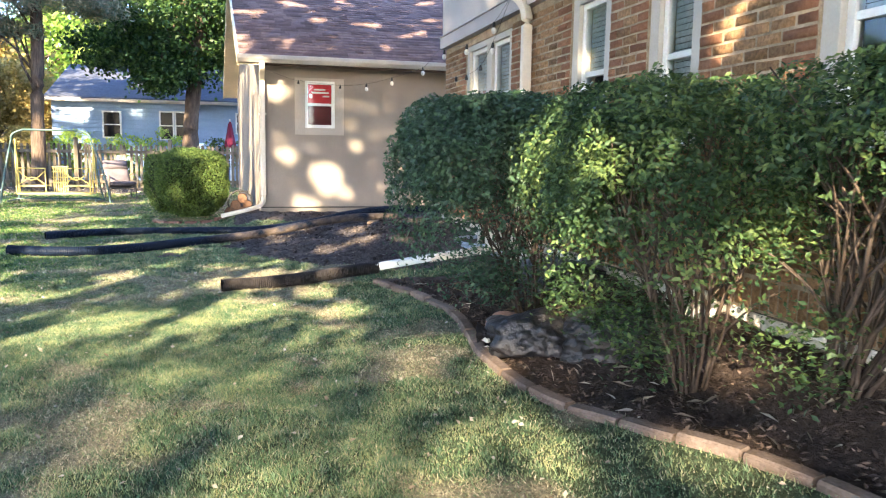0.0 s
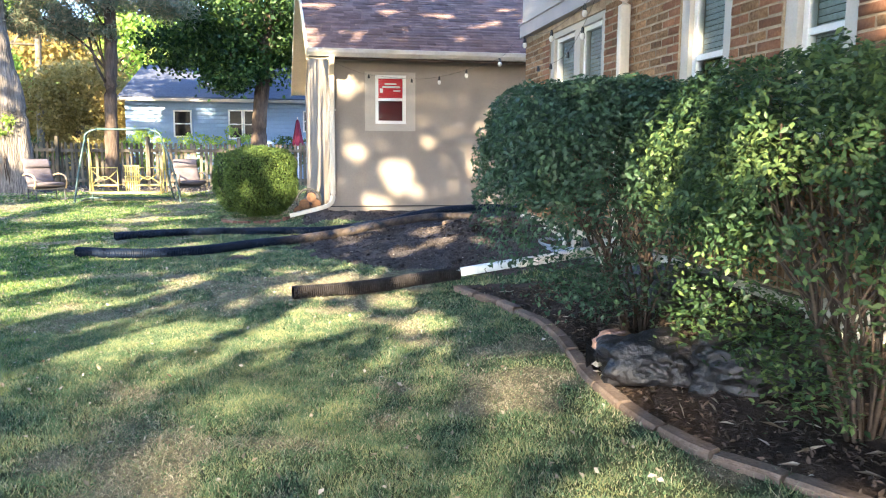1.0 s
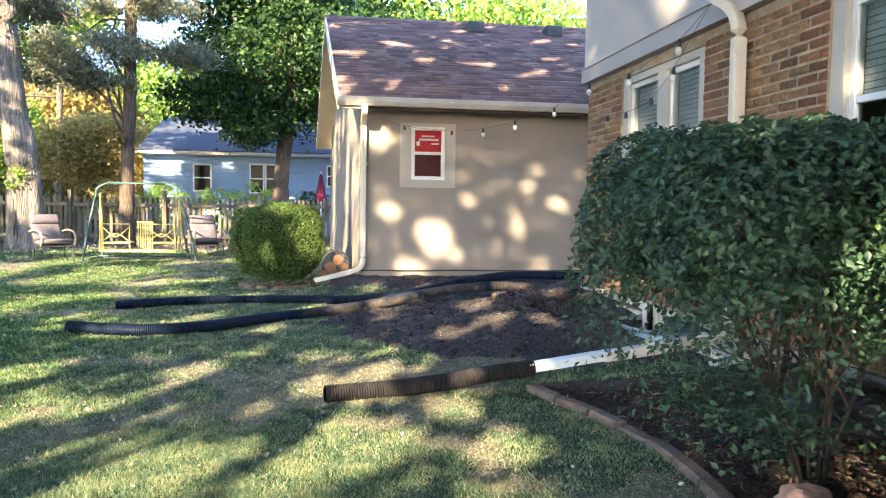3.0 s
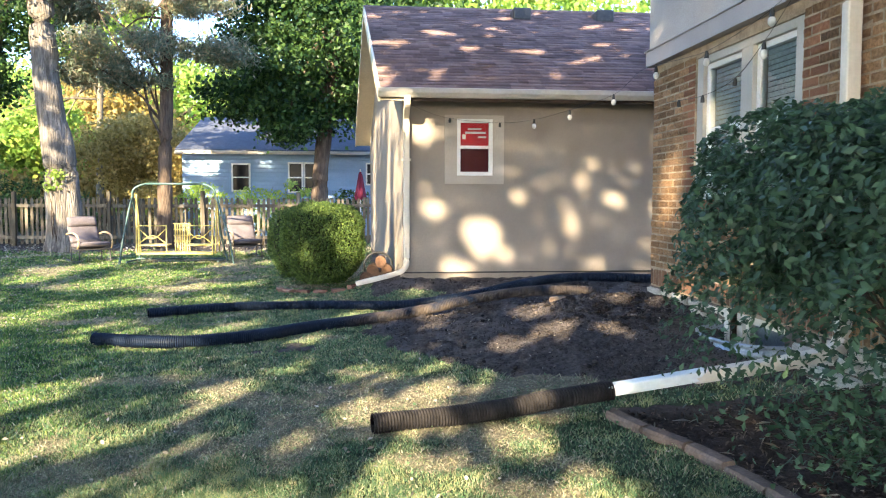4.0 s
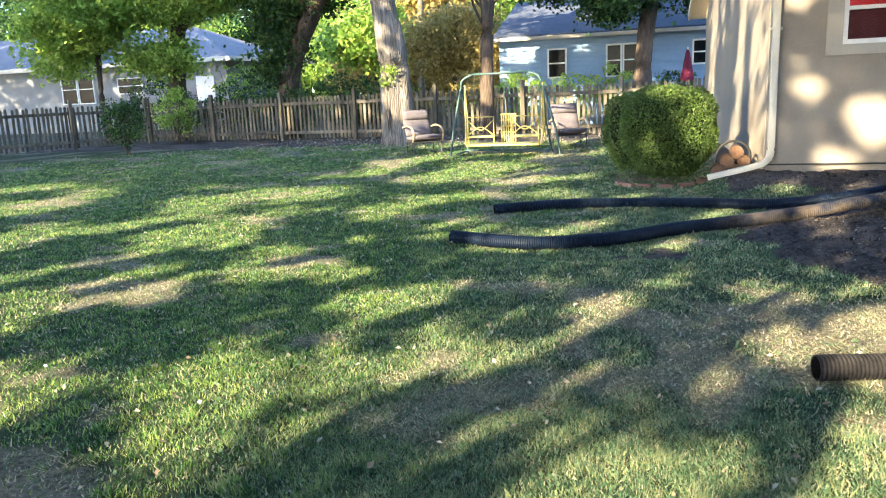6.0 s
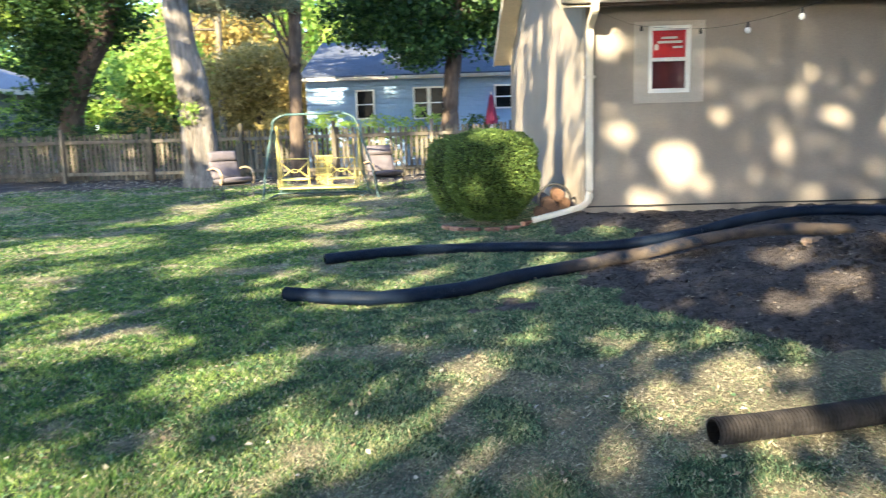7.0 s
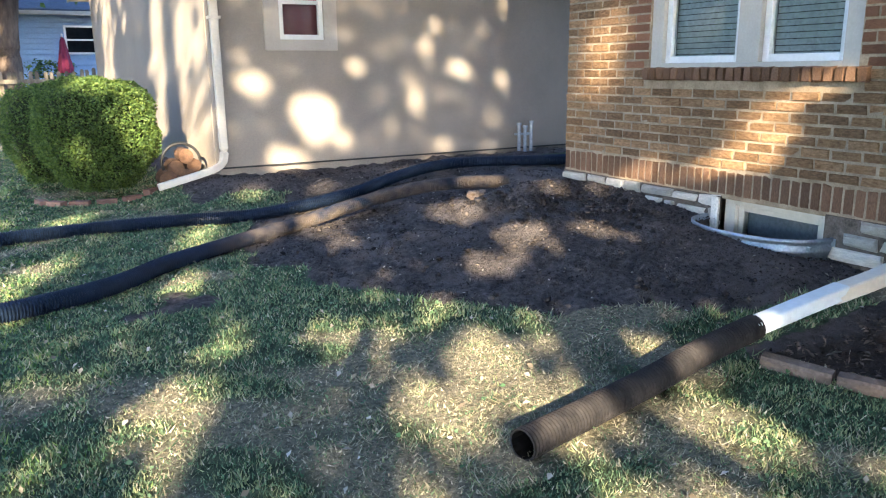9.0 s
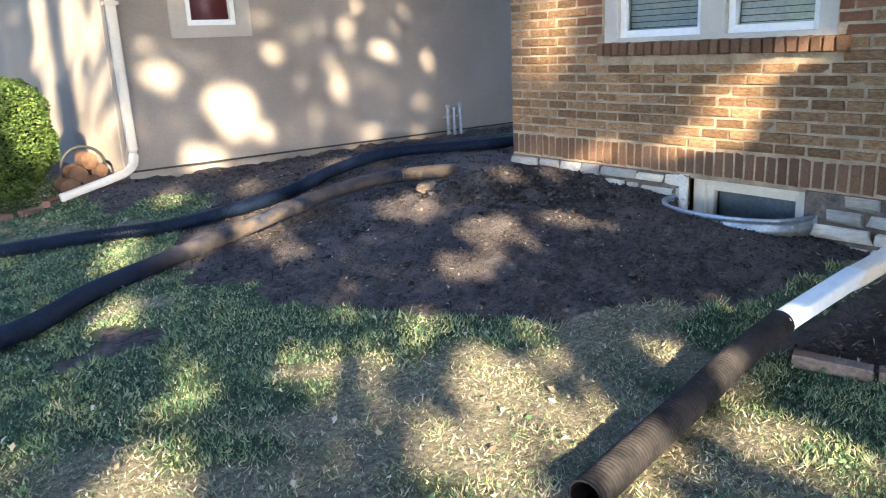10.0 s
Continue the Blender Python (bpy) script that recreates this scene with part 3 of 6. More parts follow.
def build_garage():
    t = thing("garage", "tan stucco garage with brown shingle roof and small window", "garage", at=(0, 0, 0))
    X1 = 8.0
    win = (1.235, 1.76, 1.695, 2.51)
    bm = wall_with_holes(0.46, X1, 0.30, 2.84, [win], lambda u, z, d: (u, GY + d, z), 0.16)
    part("wall", bm, M_STUCCO, t, "tan stucco front wall")
    part("footing", boxed(0.48, X1, GY + 0.02, GY + 0.16, -0.2, 0.285), M_STUCCO, t)
    part("drip_strip", boxed(0.46, X1, GY - 0.012, GY + 0.018, 0.281, 0.2995), M_BLACK, t, "dark joint along the wall foot")
    pts = [(gable_x(GY + 0.16), GY + 0.16, -0.2), (gable_x(22.2), 22.2, -0.2), (gable_x(22.2), 22.2, 2.95), (gable_x(18), 18.0, 4.9), (gable_x(GY + 0.16), GY + 0.16, 2.95)]
    part("wall", poly_prism(bmesh.new(), pts, (0.16, 0, 0)), M_STUCCO, t, "tan stucco gable wall")
    part("wall", boxed(0.46, 0.62, GY + 0.002, GY + 0.158, -0.2, 0.3), M_STUCCO, t)
    # casing round the window
    for a, c, d, e in ((1.06, 1.235, 1.575, 2.56), (1.76, 1.92, 1.575, 2.56), (1.235, 1.76, 1.575, 1.695), (1.235, 1.76, 2.51, 2.56)):
        part("window_casing", boxed(a, c, GY - 0.025, GY + 0.02, d, e), M_BAND, t, "pale stucco band round the window")
    sash(t, "x", GY, 0.0, *win, rail=0.055, mid=2.105)
    # roof decking and shingles
    bm = bmesh.new()
    n = Vector((0, -(RIDGE_Z - EAVE_Z), 4.4)).normalized() * -0.10
    poly_prism(bm, [(0.115, 13.6, EAVE_Z), (X1 + 0.6, 13.6, EAVE_Z), (X1 + 0.6, 18, RIDGE_Z), (-0.11, 18, RIDGE_Z)], n)
    n2 = Vector((0, (RIDGE_Z - EAVE_Z), 4.4)).normalized() * -0.10
    poly_prism(bm, [(-0.11, 18.001, RIDGE_Z), (X1 + 0.6, 18.001, RIDGE_Z), (X1 + 0.6, 22.4, EAVE_Z), (-0.36, 22.4, EAVE_Z)], n2)
    roof = part("roof", bm, M_SHINGLE, t, "brown asphalt shingle roof")
    vs, fs = [], []
    slope = math.hypot(4.4, RIDGE_Z - EAVE_Z)
    dy, dz = 4.4 / slope, (RIDGE_Z - EAVE_Z) / slope
    rows = 33
    rnd = random.Random(3)
    for r in range(rows):
        s0, s1 = slope * r / rows, slope * (r + 1) / rows + 0.02
        xl = 0.115 - 0.225 * (r / rows)
        x = xl - rnd.uniform(0, 0.2)
        while x < X1:
            w = rnd.uniform(0.14, 0.34)
            a, b = max(x, xl), x + w - 0.006
            if b > a:
                th = rnd.choice((0.008, 0.014, 0.018))
                k = len(vs)
                for s, lift in ((s0 - rnd.uniform(0, 0.012), th + 0.004), (s1, 0.004)):
                    y, z = 13.6 + s * dy - lift * dz, EAVE_Z + s * dz + lift * dy
                    vs += [(a, y, z), (b, y, z)]
                y, z = 13.6 + s0 * dy, EAVE_Z + s0 * dz
                vs += [(a, y, z), (b, y, z)]
                fs += [(k, k + 1, k + 3, k + 2), (k + 4, k + 5, k + 1, k)]
            x += w
    sh = array_mesh("shingles", np.array(vs), np.array(fs), M_SHINGLE, roof)
    sh["kind"] = "stuff"
    part("ridge_cap", tube(bmesh.new(), [(-0.12, 18, RIDGE_Z + 0.005), (X1, 18, RIDGE_Z + 0.005)], 0.05, 8), M_SHINGLE, roof)
    for x in (2.85, 4.45):
        bm = boxed(x - 0.17, x + 0.17, 17.35, 17.75, 4.72, 4.95, 0.03)
        part("roof_vent", bm, M_DARKSTEEL, roof, "dark square roof vent")
    # rake boards and soffits at the gable end
    bm = bmesh.new()
    poly_prism(bm, [(0.10, 13.6, EAVE_Z + 0.02), (-0.125, 18, RIDGE_Z + 0.02), (-0.125, 18, RIDGE_Z - 0.18), (0.10, 13.6, EAVE_Z - 0.18)], (0.03, 0, 0))
    part("rake_board", bm, M_SOFFIT, t, "cream rake board")
    bm = poly_prism(bmesh.new(), [(-0.125, 18, RIDGE_Z + 0.02), (-0.375, 22.4, EAVE_Z + 0.02), (-0.375, 22.4, EAVE_Z - 0.18), (-0.125, 18, RIDGE_Z - 0.18)], (0.03, 0, 0))
    part("rake_board", bm, M_SOFFIT, t, "cream rake board")
    for a, b, za, zb in ((13.62, 18, EAVE_Z, RIDGE_Z), (18, 22.4, RIDGE_Z, EAVE_Z)):
        xa, xb = 0.12 - 0.055 * (a - 13.6), 0.12 - 0.055 * (b - 13.6)
        bm = poly_prism(bmesh.new(), [(xa, a, za - 0.16), (xb, b, zb - 0.16), (gable_x(b) + 0.02, b, zb - 0.16), (gable_x(a) + 0.02, a, za - 0.16)], (0, 0, 0.02))
        part("soffit", bm, M_SOFFIT, t, "cream soffit under the rake")
    # front soffit and fascia in dark brown, the eave's shade put into their colour
    part("soffit", boxed(0.14, X1, 13.66, GY + 0.05, 2.80, 2.82), M_STEM_EAVE_SHADE, t)
    part("fascia", boxed(0.14, X1, 13.645, 13.665, 2.70, 2.86), M_STEM_EAVE_SHADE, t)
    # gutter: a trough with a rolled lip
    prof = [(13.64, 2.85), (13.64, 2.74), (13.56, 2.74), (13.525, 2.80), (13.52, 2.86), (13.535, 2.866), (13.538, 2.80), (13.57, 2.753), (13.63, 2.753), (13.63, 2.85)]
    bm = poly_prism(bmesh.new(), [(0.10, y, z) for y, z in prof], (X1 - 0.2, 0, 0))
    part("gutter", bm, M_GUTTER, t, "weathered cream gutter")
    part("downspout", tube(bmesh.new(), curve_pts([(0.50, 13.58, 2.76), (0.50, 13.62, 2.66), (0.50, 13.95, 2.52), (0.505, 14.0, 2.40), (0.505, 14.01, 1.6), (0.505, 14.01, 0.75), (0.505, 14.01, 0.46), (0.46, 14.0, 0.34), (0.30, 14.0, 0.27), (-0.22, 13.98, 0.145)], 0.05), 0.045, 12, squash=(1.0, 0.8)), M_CREAM, t, "cream downspout with elbow outlet")
    part("downspout_strap", boxed(0.44, 0.57, 13.955, 14.075, 1.9, 1.93), M_CREAM, t)
    # red hanging and dark lower curtain inside
    part("curtain", boxed(1.21, 1.785, GY + 0.046, GY + 0.052, 2.105, 2.53), M_RED, t, "red banner inside the window")
    part("curtain", boxed(1.21, 1.785, GY + 0.054, GY + 0.06, 1.67, 2.103), M_DARKRED, t, "dark red curtain inside the window")
    bm = bmesh.new()
    for u0, u1, z0, z1 in ((1.36, 1.66, 2.30, 2.33), (1.40, 1.60, 2.355, 2.38), (1.32, 1.37, 2.22, 2.29), (1.55, 1.67, 2.24, 2.265)):
        box(bm, u0, u1, GY + 0.040, GY + 0.0455, z0, z1, 0.004)
    part("banner_mark", bm, M_WHITE, t, "pale marks on the red banner")
    return t


build_garage()


# ---- brick house ----
HX = 3.03
WINDOWS = [(8.36, 10.12), (6.05, 6.80), (4.80, 5.46), (2.90, 3.76), (0.6, 1.6)]
WZ0, WZ1 = 1.345, 2.66
WELL = (8.46, 9.30, 0.06, 0.405)
HOUSE_END = -5.0


def build_house():
    t = thing("house", "two-storey brick house with overhanging stucco upper floor", "house")
    holes = [(a, b, WZ0, WZ1) for a, b in WINDOWS] + [WELL]
    bm = wall_with_holes(HOUSE_END, 11.15, -0.3, 2.76, holes, lambda u, z, d: (HX + 0.005 + d, u, z), 0.245)
    wall = part("wall", bm, M_MORTAR, t, "brick wall with pale mortar joints")
    part("wall", boxed(HX + 0.252, 9.0, 10.9, 11.148, -0.3, 2.76), M_BRICK, t, "brick return wall")
    # one dark sheet stands in for the unlit rooms behind all windows
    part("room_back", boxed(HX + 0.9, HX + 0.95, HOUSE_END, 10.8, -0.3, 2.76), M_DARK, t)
    # upper floor
    part("upper_wall", boxed(2.985, 9.0, HOUSE_END, 11.19, 2.94, 5.6), M_STUCCO_GREY, t, "grey stucco upper wall")
    part("frieze_board", boxed(2.955, 9.02, HOUSE_END, 11.215, 2.765, 2.925, 0.004), M_TRIM_GREY, t, "grey frieze board")
    part("frieze_cap", boxed(2.94, 9.03, HOUSE_END, 11.23, 2.925, 2.94, 0.003), M_TRIM_GREY, t)
    part("upper_roof", poly_prism(bmesh.new(), [(2.4, HOUSE_END - 0.5, 5.55), (2.4, 11.7, 5.55), (6.0, 11.7, 7.6), (6.0, HOUSE_END - 0.5, 7.6)], (0, 0, 0.12)), M_SHINGLE, t)
    # windows
    for k, (a, b) in enumerate(WINDOWS):
        cas = [(a, a + 0.12, WZ0, WZ1), (b - 0.12, b, WZ0, WZ1), (a + 0.12, b - 0.12, WZ0, WZ0 + 0.035), (a + 0.12, b - 0.12, WZ1 - 0.07, WZ1)]
        if k == 0:
            cas.append((9.10, 9.285, WZ0 + 0.035, WZ1 - 0.07))
        for c, d, e, f in cas:
            part("window_casing", boxed(HX + 0.02, HX + 0.16, c, d, e, f, 0.004), M_TRIM_TAN, t, "pale painted wooden casing")
        spans = [(8.48, 9.10), (9.285, 10.0)] if k == 0 else [(a + 0.12, b - 0.12)]
        for c, d in spans:
            w = sash(t, "y", HX, 0.06, c, d, WZ0 + 0.035, WZ1 - 0.07, 0.05)
            bl = bmesh.new()
            z = WZ0 + (0.06 if k in (0, 2) else 0.62)
            while z < WZ1 - 0.1:
                box(bl, HX + 0.124, HX + 0.132, c + 0.05, d - 0.05, z, z + 0.036)
                z += 0.042
            part("blind", bl, M_BLIND, w, "white slatted blind")
    # basement window in its opening
    y0, y1, z0, z1 = WELL
    fr = bmesh.new()
    for a, c, d, e in ((y0, y0 + 0.06, z0, z1), (y1 - 0.09, y1, z0, z1), (y0 + 0.06, y1 - 0.09, z1 - 0.04, z1), (y0 + 0.06, y1 - 0.09, z0, z0 + 0.04)):
        box(fr, HX + 0.05, HX + 0.16, a, c, d, e, 0.004)
    for a, c, d, e in ((y0 + 0.062, y0 + 0.105, z0 + 0.04, z1 - 0.042), (y1 - 0.14, y1 - 0.092, z0 + 0.04, z1 - 0.042), (y0 + 0.105, y1 - 0.14, z1 - 0.085, z1 - 0.042)):
        box(fr, HX + 0.085, HX + 0.14, a, c, d, e, 0.004)
    bw = part("basement_window", fr, M_CREAM, t, "cream framed basement window")
    bm = bmesh.new()
    bm.faces.new([bm.verts.new((HX + 0.10, y, z)) for y, z in ((y0 + 0.105, z1 - 0.085), (y1 - 0.14, z1 - 0.085), (y1 - 0.14, z0 + 0.04), (y0 + 0.105, z0 + 0.04))])
    p = part("pane", bm, M_GLASS, bw)
    p.visible_shadow = False
    # added board whose grey stands in for the reflection in the basement pane
    part("curtain", boxed(HX + 0.16, HX + 0.17, y0 + 0.06, y1 - 0.09, z0, z1), M_FARWALL, bw, "added grey board standing in for the pane's reflection")
    part("window_jamb", boxed(HX - 0.028, HX + 0.05, y1 + 0.002, y1 + 0.07, z0 - 0.02, z1 + 0.005, 0.008), M_LIME, t, "pale stone jamb beside the basement window")
    # wall downspout with an elbow over the overhang
    pts = curve_pts([(2.86, 8.06, 4.6), (2.86, 8.06, 3.15), (2.86, 8.04, 3.0), (2.885, 7.92, 2.90), (2.93, 7.79, 2.80), (2.955, 7.72, 2.66), (2.955, 7.71, 2.4), (2.955, 7.70, 1.2), (2.955, 7.70, 0.55), (2.94, 7.69, 0.43), (2.80, 7.67, 0.37), (2.35, 7.66, 0.30), (1.98, 7.69, 0.245)], 0.06)
    part("downspout", tube(bmesh.new(), pts, 0.05, 12, squash=(1.0, 0.8)), M_CREAM, t, "cream downspout with elbows")
    return t, wall


HOUSE, HOUSE_WALL = build_house()


# ---- pipes on the ground ----
def corrugated(name, pts, r, material, label, pitch=0.018):
    c = curve_pts(pts, pitch / 4)
    rs = [r if i % 4 < 2 else r * 0.88 for i in range(len(c))]
    bm = tube(bmesh.new(), c, rs, 17, caps=False)
    ob = part(name, bm, material)
    # near-black lining: the shade in the pipe mouth is put into its colour
    bore = bmesh.new()
    tube(bore, c[:120], r * 0.86, 14, caps=False)
    bore.faces.new([v for v in bore.verts][-14:])
    part("bore", bore, M_BORE_SHADE, ob, "pipe lining with its shade put into a near-black colour")
    rim = bmesh.new()
    tube(rim, [c[0] + (c[0] - c[1]) * 0.3, c[1]], [r * 0.99, r * 0.99], 14, caps=False)
    tube(rim, [c[0] + (c[0] - c[1]) * 0.3, c[1]], [r * 0.87, r * 0.87], 14, caps=False)
    vs = list(rim.verts)
    for k in range(14):
        j = (k + 1) % 14
        rim.faces.new((vs[k], vs[j], vs[28 + j], vs[28 + k]))
    part("rim", rim, material, ob)
    return tagged(ob, label, "drain pipe", "drain pipes on the lawn")


def on_ground(xy, r):
    out = []
    for p in xy:
        out.append((p[0], p[1], g(p[0], p[1]) + r + (p[2] if len(p) > 2 else 0)))
    return out


corrugated("drain_pipe", on_ground([(-2.52, 11.96), (-1.63, 12.36), (-0.49, 12.44), (0.35, 12.2), (1.21, 12.1, 0.02), (1.9, 12.3, 0.04), (2.6, 12.42, 0.03), (3.5, 11.95, 0.03), (4.8, 11.8, 0.03)], 0.058), 0.058, M_PIPE, "long black corrugated drain pipe lying on the grass")
corrugated("drain_pipe", on_ground([(-2.54, 10.35), (-2.09, 10.20), (-1.7, 10.16), (-1.1, 10.43), (-0.63, 10.88), (-0.1, 11.2), (0.5, 11.42, 0.01), (1.05, 11.5, 0.05), (1.6, 11.5, 0.07), (2.0, 11.36, 0.06), (2.45, 11.26, 0.0)], 0.060), 0.060, M_PIPE_MUDDY, "black corrugated drain pipe with dried mud by the soil")
corrugated("drain_pipe", [(-0.01, 7.49, 0.062), (0.35, 7.57, 0.064), (0.75, 7.64, 0.085), (1.1, 7.69, 0.125), (1.47, 7.72, 0.165)], 0.062, M_PIPE_DUSTY, "dusty brown-black corrugated pipe on a downspout")
bm = tube(bmesh.new(), [(1.44, 7.72, 0.165), (1.75, 7.705, 0.213), (2.05, 7.685, 0.262)], 0.050, 16, squash=(1.0, 0.72))
sp = part("downspout_extension", bm, M_ALU)
tagged(sp, "white aluminium downspout piece lying on the bed", "downspout")


# ---- garden edging ----
KERB = [(1.44, 7.64), (1.55, 7.35), (1.70, 7.0), (1.80, 6.4), (1.80, 5.9), (1.74, 5.4), (1.68, 4.95), (1.70, 4.4), (1.79, 3.98), (1.93, 3.68), (2.04, 3.4), (2.18, 3.09), (2.29, 2.8), (2.36, 2.5), (2.46, 2.0)]


def build_kerb():
    t = thing("garden_edging", "curved red concrete garden edging round the bed", "edging", kind="structure")
    c = curve_pts([(x, y, 0) for x, y in KERB], 0.02)
    k, n = 0, 16
    rnd = random.Random(23)
    while k + n < len(c):
        seg = c[k:k + n]
        bm = bmesh.new()
        rings = []
        settle = rnd.uniform(-0.012, 0.008)
        for i, p in enumerate(seg[::3]):
            j = min(k + i * 3, len(c) - 2)
            d = c[j + 1] - c[j]
            d /= np.linalg.norm(d)
            nx, ny = -d[1], d[0]
            gzz = g(p[0], p[1]) + settle
            prof = [(-0.046, -0.10), (-0.046, 0.030), (-0.034, 0.045), (0.030, 0.048), (0.046, 0.034), (0.046, -0.10)]
            tight = 0.94 if i in (0, len(seg[::3]) - 1) else 1.0
            rings.append([bm.verts.new((p[0] + nx * o * tight, p[1] + ny * o * tight, gzz + h * (0.96 if tight < 1 else 1))) for o, h in prof])
        for a, b in zip(rings, rings[1:]):
            for i in range(6):
                bm.faces.new((a[i], a[(i + 1) % 6], b[(i + 1) % 6], b[i]))
        bm.faces.new(rings[0])
        bm.faces.new(rings[-1][::-1])
        bmesh.ops.recalc_face_normals(bm, faces=bm.faces)
        part("edging_block", bm, M_KERB, t)
        k += n
    return t


build_kerb()


# ---- unseen trees added to shade the yard, with gaps for its sun patches ----
EL = math.asin(-SUN_DIR.z)
DH = np.array([SUN_DIR.x, SUN_DIR.y]) / math.cos(EL)
UU = np.array([DH[1], -DH[0], 0.0])                                        # across the sun
WW = np.array([DH[0] * math.sin(EL), DH[1] * math.sin(EL), math.cos(EL)])  # up, square to the sun
SD = np.array(SUN_DIR)


def field(u, w, su, sw, seed):
    return np.array([noise.noise((a * su, b * sw, seed)) for a, b in zip(u, w)])


def gaps():
    """Openings placed in the added canopy to put sun on lawn (x, y, half length, half width), garage wall (x, z, half
    width, half height) and brick (y, z, ...).
    """
    out = []
    lawn = [(-0.90, 8.50, 0.26, 0.30), (-0.17, 9.08, 0.18, 0.10), (0.38, 8.30, 0.30, 0.17), (-0.04, 7.95, 0.27, 0.16), (0.53, 9.15, 0.15, 0.09), (-0.64, 9.15, 0.12, 0.06), (1.68, 10.9, 0.36, 0.20), (1.63, 9.83, 0.32, 0.18),
            (1.19, 9.55, 0.20, 0.18), (2.05, 9.6, 0.20, 0.10), (0.63, 10.8, 0.20, 0.10), (0.80, 7.28, 0.22, 0.18), (0.97, 6.5, 0.24, 0.15), (0.15, 6.55, 0.42, 0.26), (0.13, 6.95, 0.20, 0.15), (-0.25, 6.12, 0.20, 0.15),
            (-0.85, 6.25, 0.38, 0.28), (-1.1, 5.95, 0.30, 0.18), (-1.1, 6.82, 0.20, 0.18), (-1.82, 7.46, 0.20, 0.20), (-1.40, 7.72, 0.12, 0.15), (-1.88, 7.86, 0.18, 0.18), (-2.33, 8.7, 0.20, 0.10), (-2.5, 8.45, 0.35, 0.35),
            (-1.6, 7.62, 0.18, 0.20), (-2.19, 7.19, 0.18, 0.30), (-1.51, 6.75, 0.12, 0.10), (1.51, 3.69, 0.12, 0.08), (1.54, 3.38, 0.16, 0.09), (1.06, 3.42, 0.14, 0.07), (2.08, 3.14, 0.12, 0.10), (2.24, 3.02, 0.16, 0.12),
            (1.19, 4.79, 0.14, 0.06), (1.75, 4.75, 0.10, 0.10), (0.3, 11.6, 0.3, 0.10), (2.6, 10.9, 0.25, 0.07), (-0.2, 11.9, 0.5, 0.10), (-1.5, 11.2, 0.5, 0.13), (-1.2, 13.0, 0.5, 0.12), (0.6, 13.3, 0.25, 0.12), (1.3, 13.1, 0.3, 0.10),
            (2.2, 13.0, 0.3, 0.12), (-0.6, 10.5, 0.3, 0.09), (0.7, 11.5, 0.35, 0.12), (2.9, 10.6, 0.15, 0.06)]
    shrubs = [(-4.6, 24.2, 0.8, 0.5, 0.32), (-3.3, 24.1, 0.75, 0.45, 0.28), (-2.0, 24.0, 0.8, 0.4, 0.30), (-6.2, 24.3, 0.7, 0.35, 0.22), (-9.3, 24.6, 0.9, 0.10, 0.3), (-11.9, 24.8, 0.8, 0.10, 0.3), (-7.3, 21.9, 1.3, 0.22, 0.5), (-5.2, 23.0, 1.6, 0.15, 0.5), (2.35, 2.95, 0.55, 0.12, 0.12), (2.1, 4.6, 0.5, 0.12, 0.16), (0.75, 11.45, 0.33, 0.34, 0.07), (2.2, 11.35, 0.38, 0.2, 0.05), (0.30, 7.56, 0.10, 0.16, 0.08), (1.0, 7.68, 0.16, 0.09, 0.06), (-0.32, 14.1, 0.80, 0.20, 0.28), (-0.65, 14.3, 1.25, 0.35, 0.10), (1.75, 4.35, 1.35, 0.16, 0.14), (1.9, 3.9, 1.2, 0.12, 0.12), (2.3, 3.2, 0.85, 0.12, 0.12), (2.4, 2.9, 1.05, 0.12, 0.14), (2.5, 3.6, 1.65, 0.25, 0.06), (-0.95, 14.2, 0.55, 0.05, 0.1)]
    for x, y, z, wd, h in shrubs:
        p = np.array([x, y, z])
        out.append((p @ UU, p @ WW, wd, h, 0.0))
    for x, y, ln, wd in lawn:
        p = np.array([x, y, g(x, y)])
        out.append((p @ UU, p @ WW, wd, ln * math.sin(EL), 0.0))
    wall = [(0.92, 1.22, 0.17, 0.10), (1.62, 0.80, 0.24, 0.27), (1.27, 0.34, 0.20, 0.12), (0.72, 2.35, 0.16, 0.20), (3.04, 1.60, 0.08, 0.18), (3.24, 1.80, 0.06, 0.08), (2.93, 1.02, 0.08, 0.17), (3.07, 0.74, 0.06, 0.09),
            (3.62, 1.38, 0.08, 0.10), (3.62, 0.97, 0.06, 0.07), (4.2, 1.05, 0.05, 0.22), (3.68, 0.56, 0.09, 0.08), (3.3, 0.36, 0.06, 0.11), (3.95, 0.4, 0.06, 0.10), (2.15, 1.38, 0.10, 0.05), (4.2, 2.3, 0.06, 0.18), (1.98, 0.5, 0.04, 0.06)]
    for x, z, wd, h in wall:
        p = np.array([x, GY, z])
        out.append((p @ UU, p @ WW, wd * UU[0], h * math.cos(EL), 0.28 if x > 2.5 else 0.0))
    brick = [(9.02, 0.85, 0.18, 0.22), (8.8, 1.12, 0.20, 0.05), (9.35, 0.66, 0.12, 0.10), (10.2, 0.48, 0.16, 0.07), (10.72, 1.45, 0.10, 0.30), (4.5, 2.05, 0.10, 0.12), (8.9, 3.3, 0.3, 0.3)]
    for y, z, wd, h in brick:
        p = np.array([HX, y, z])
        out.append((p @ UU, p @ WW, wd * abs(UU[1]) + 0.02, h * math.cos(EL), 0.0))
    return out


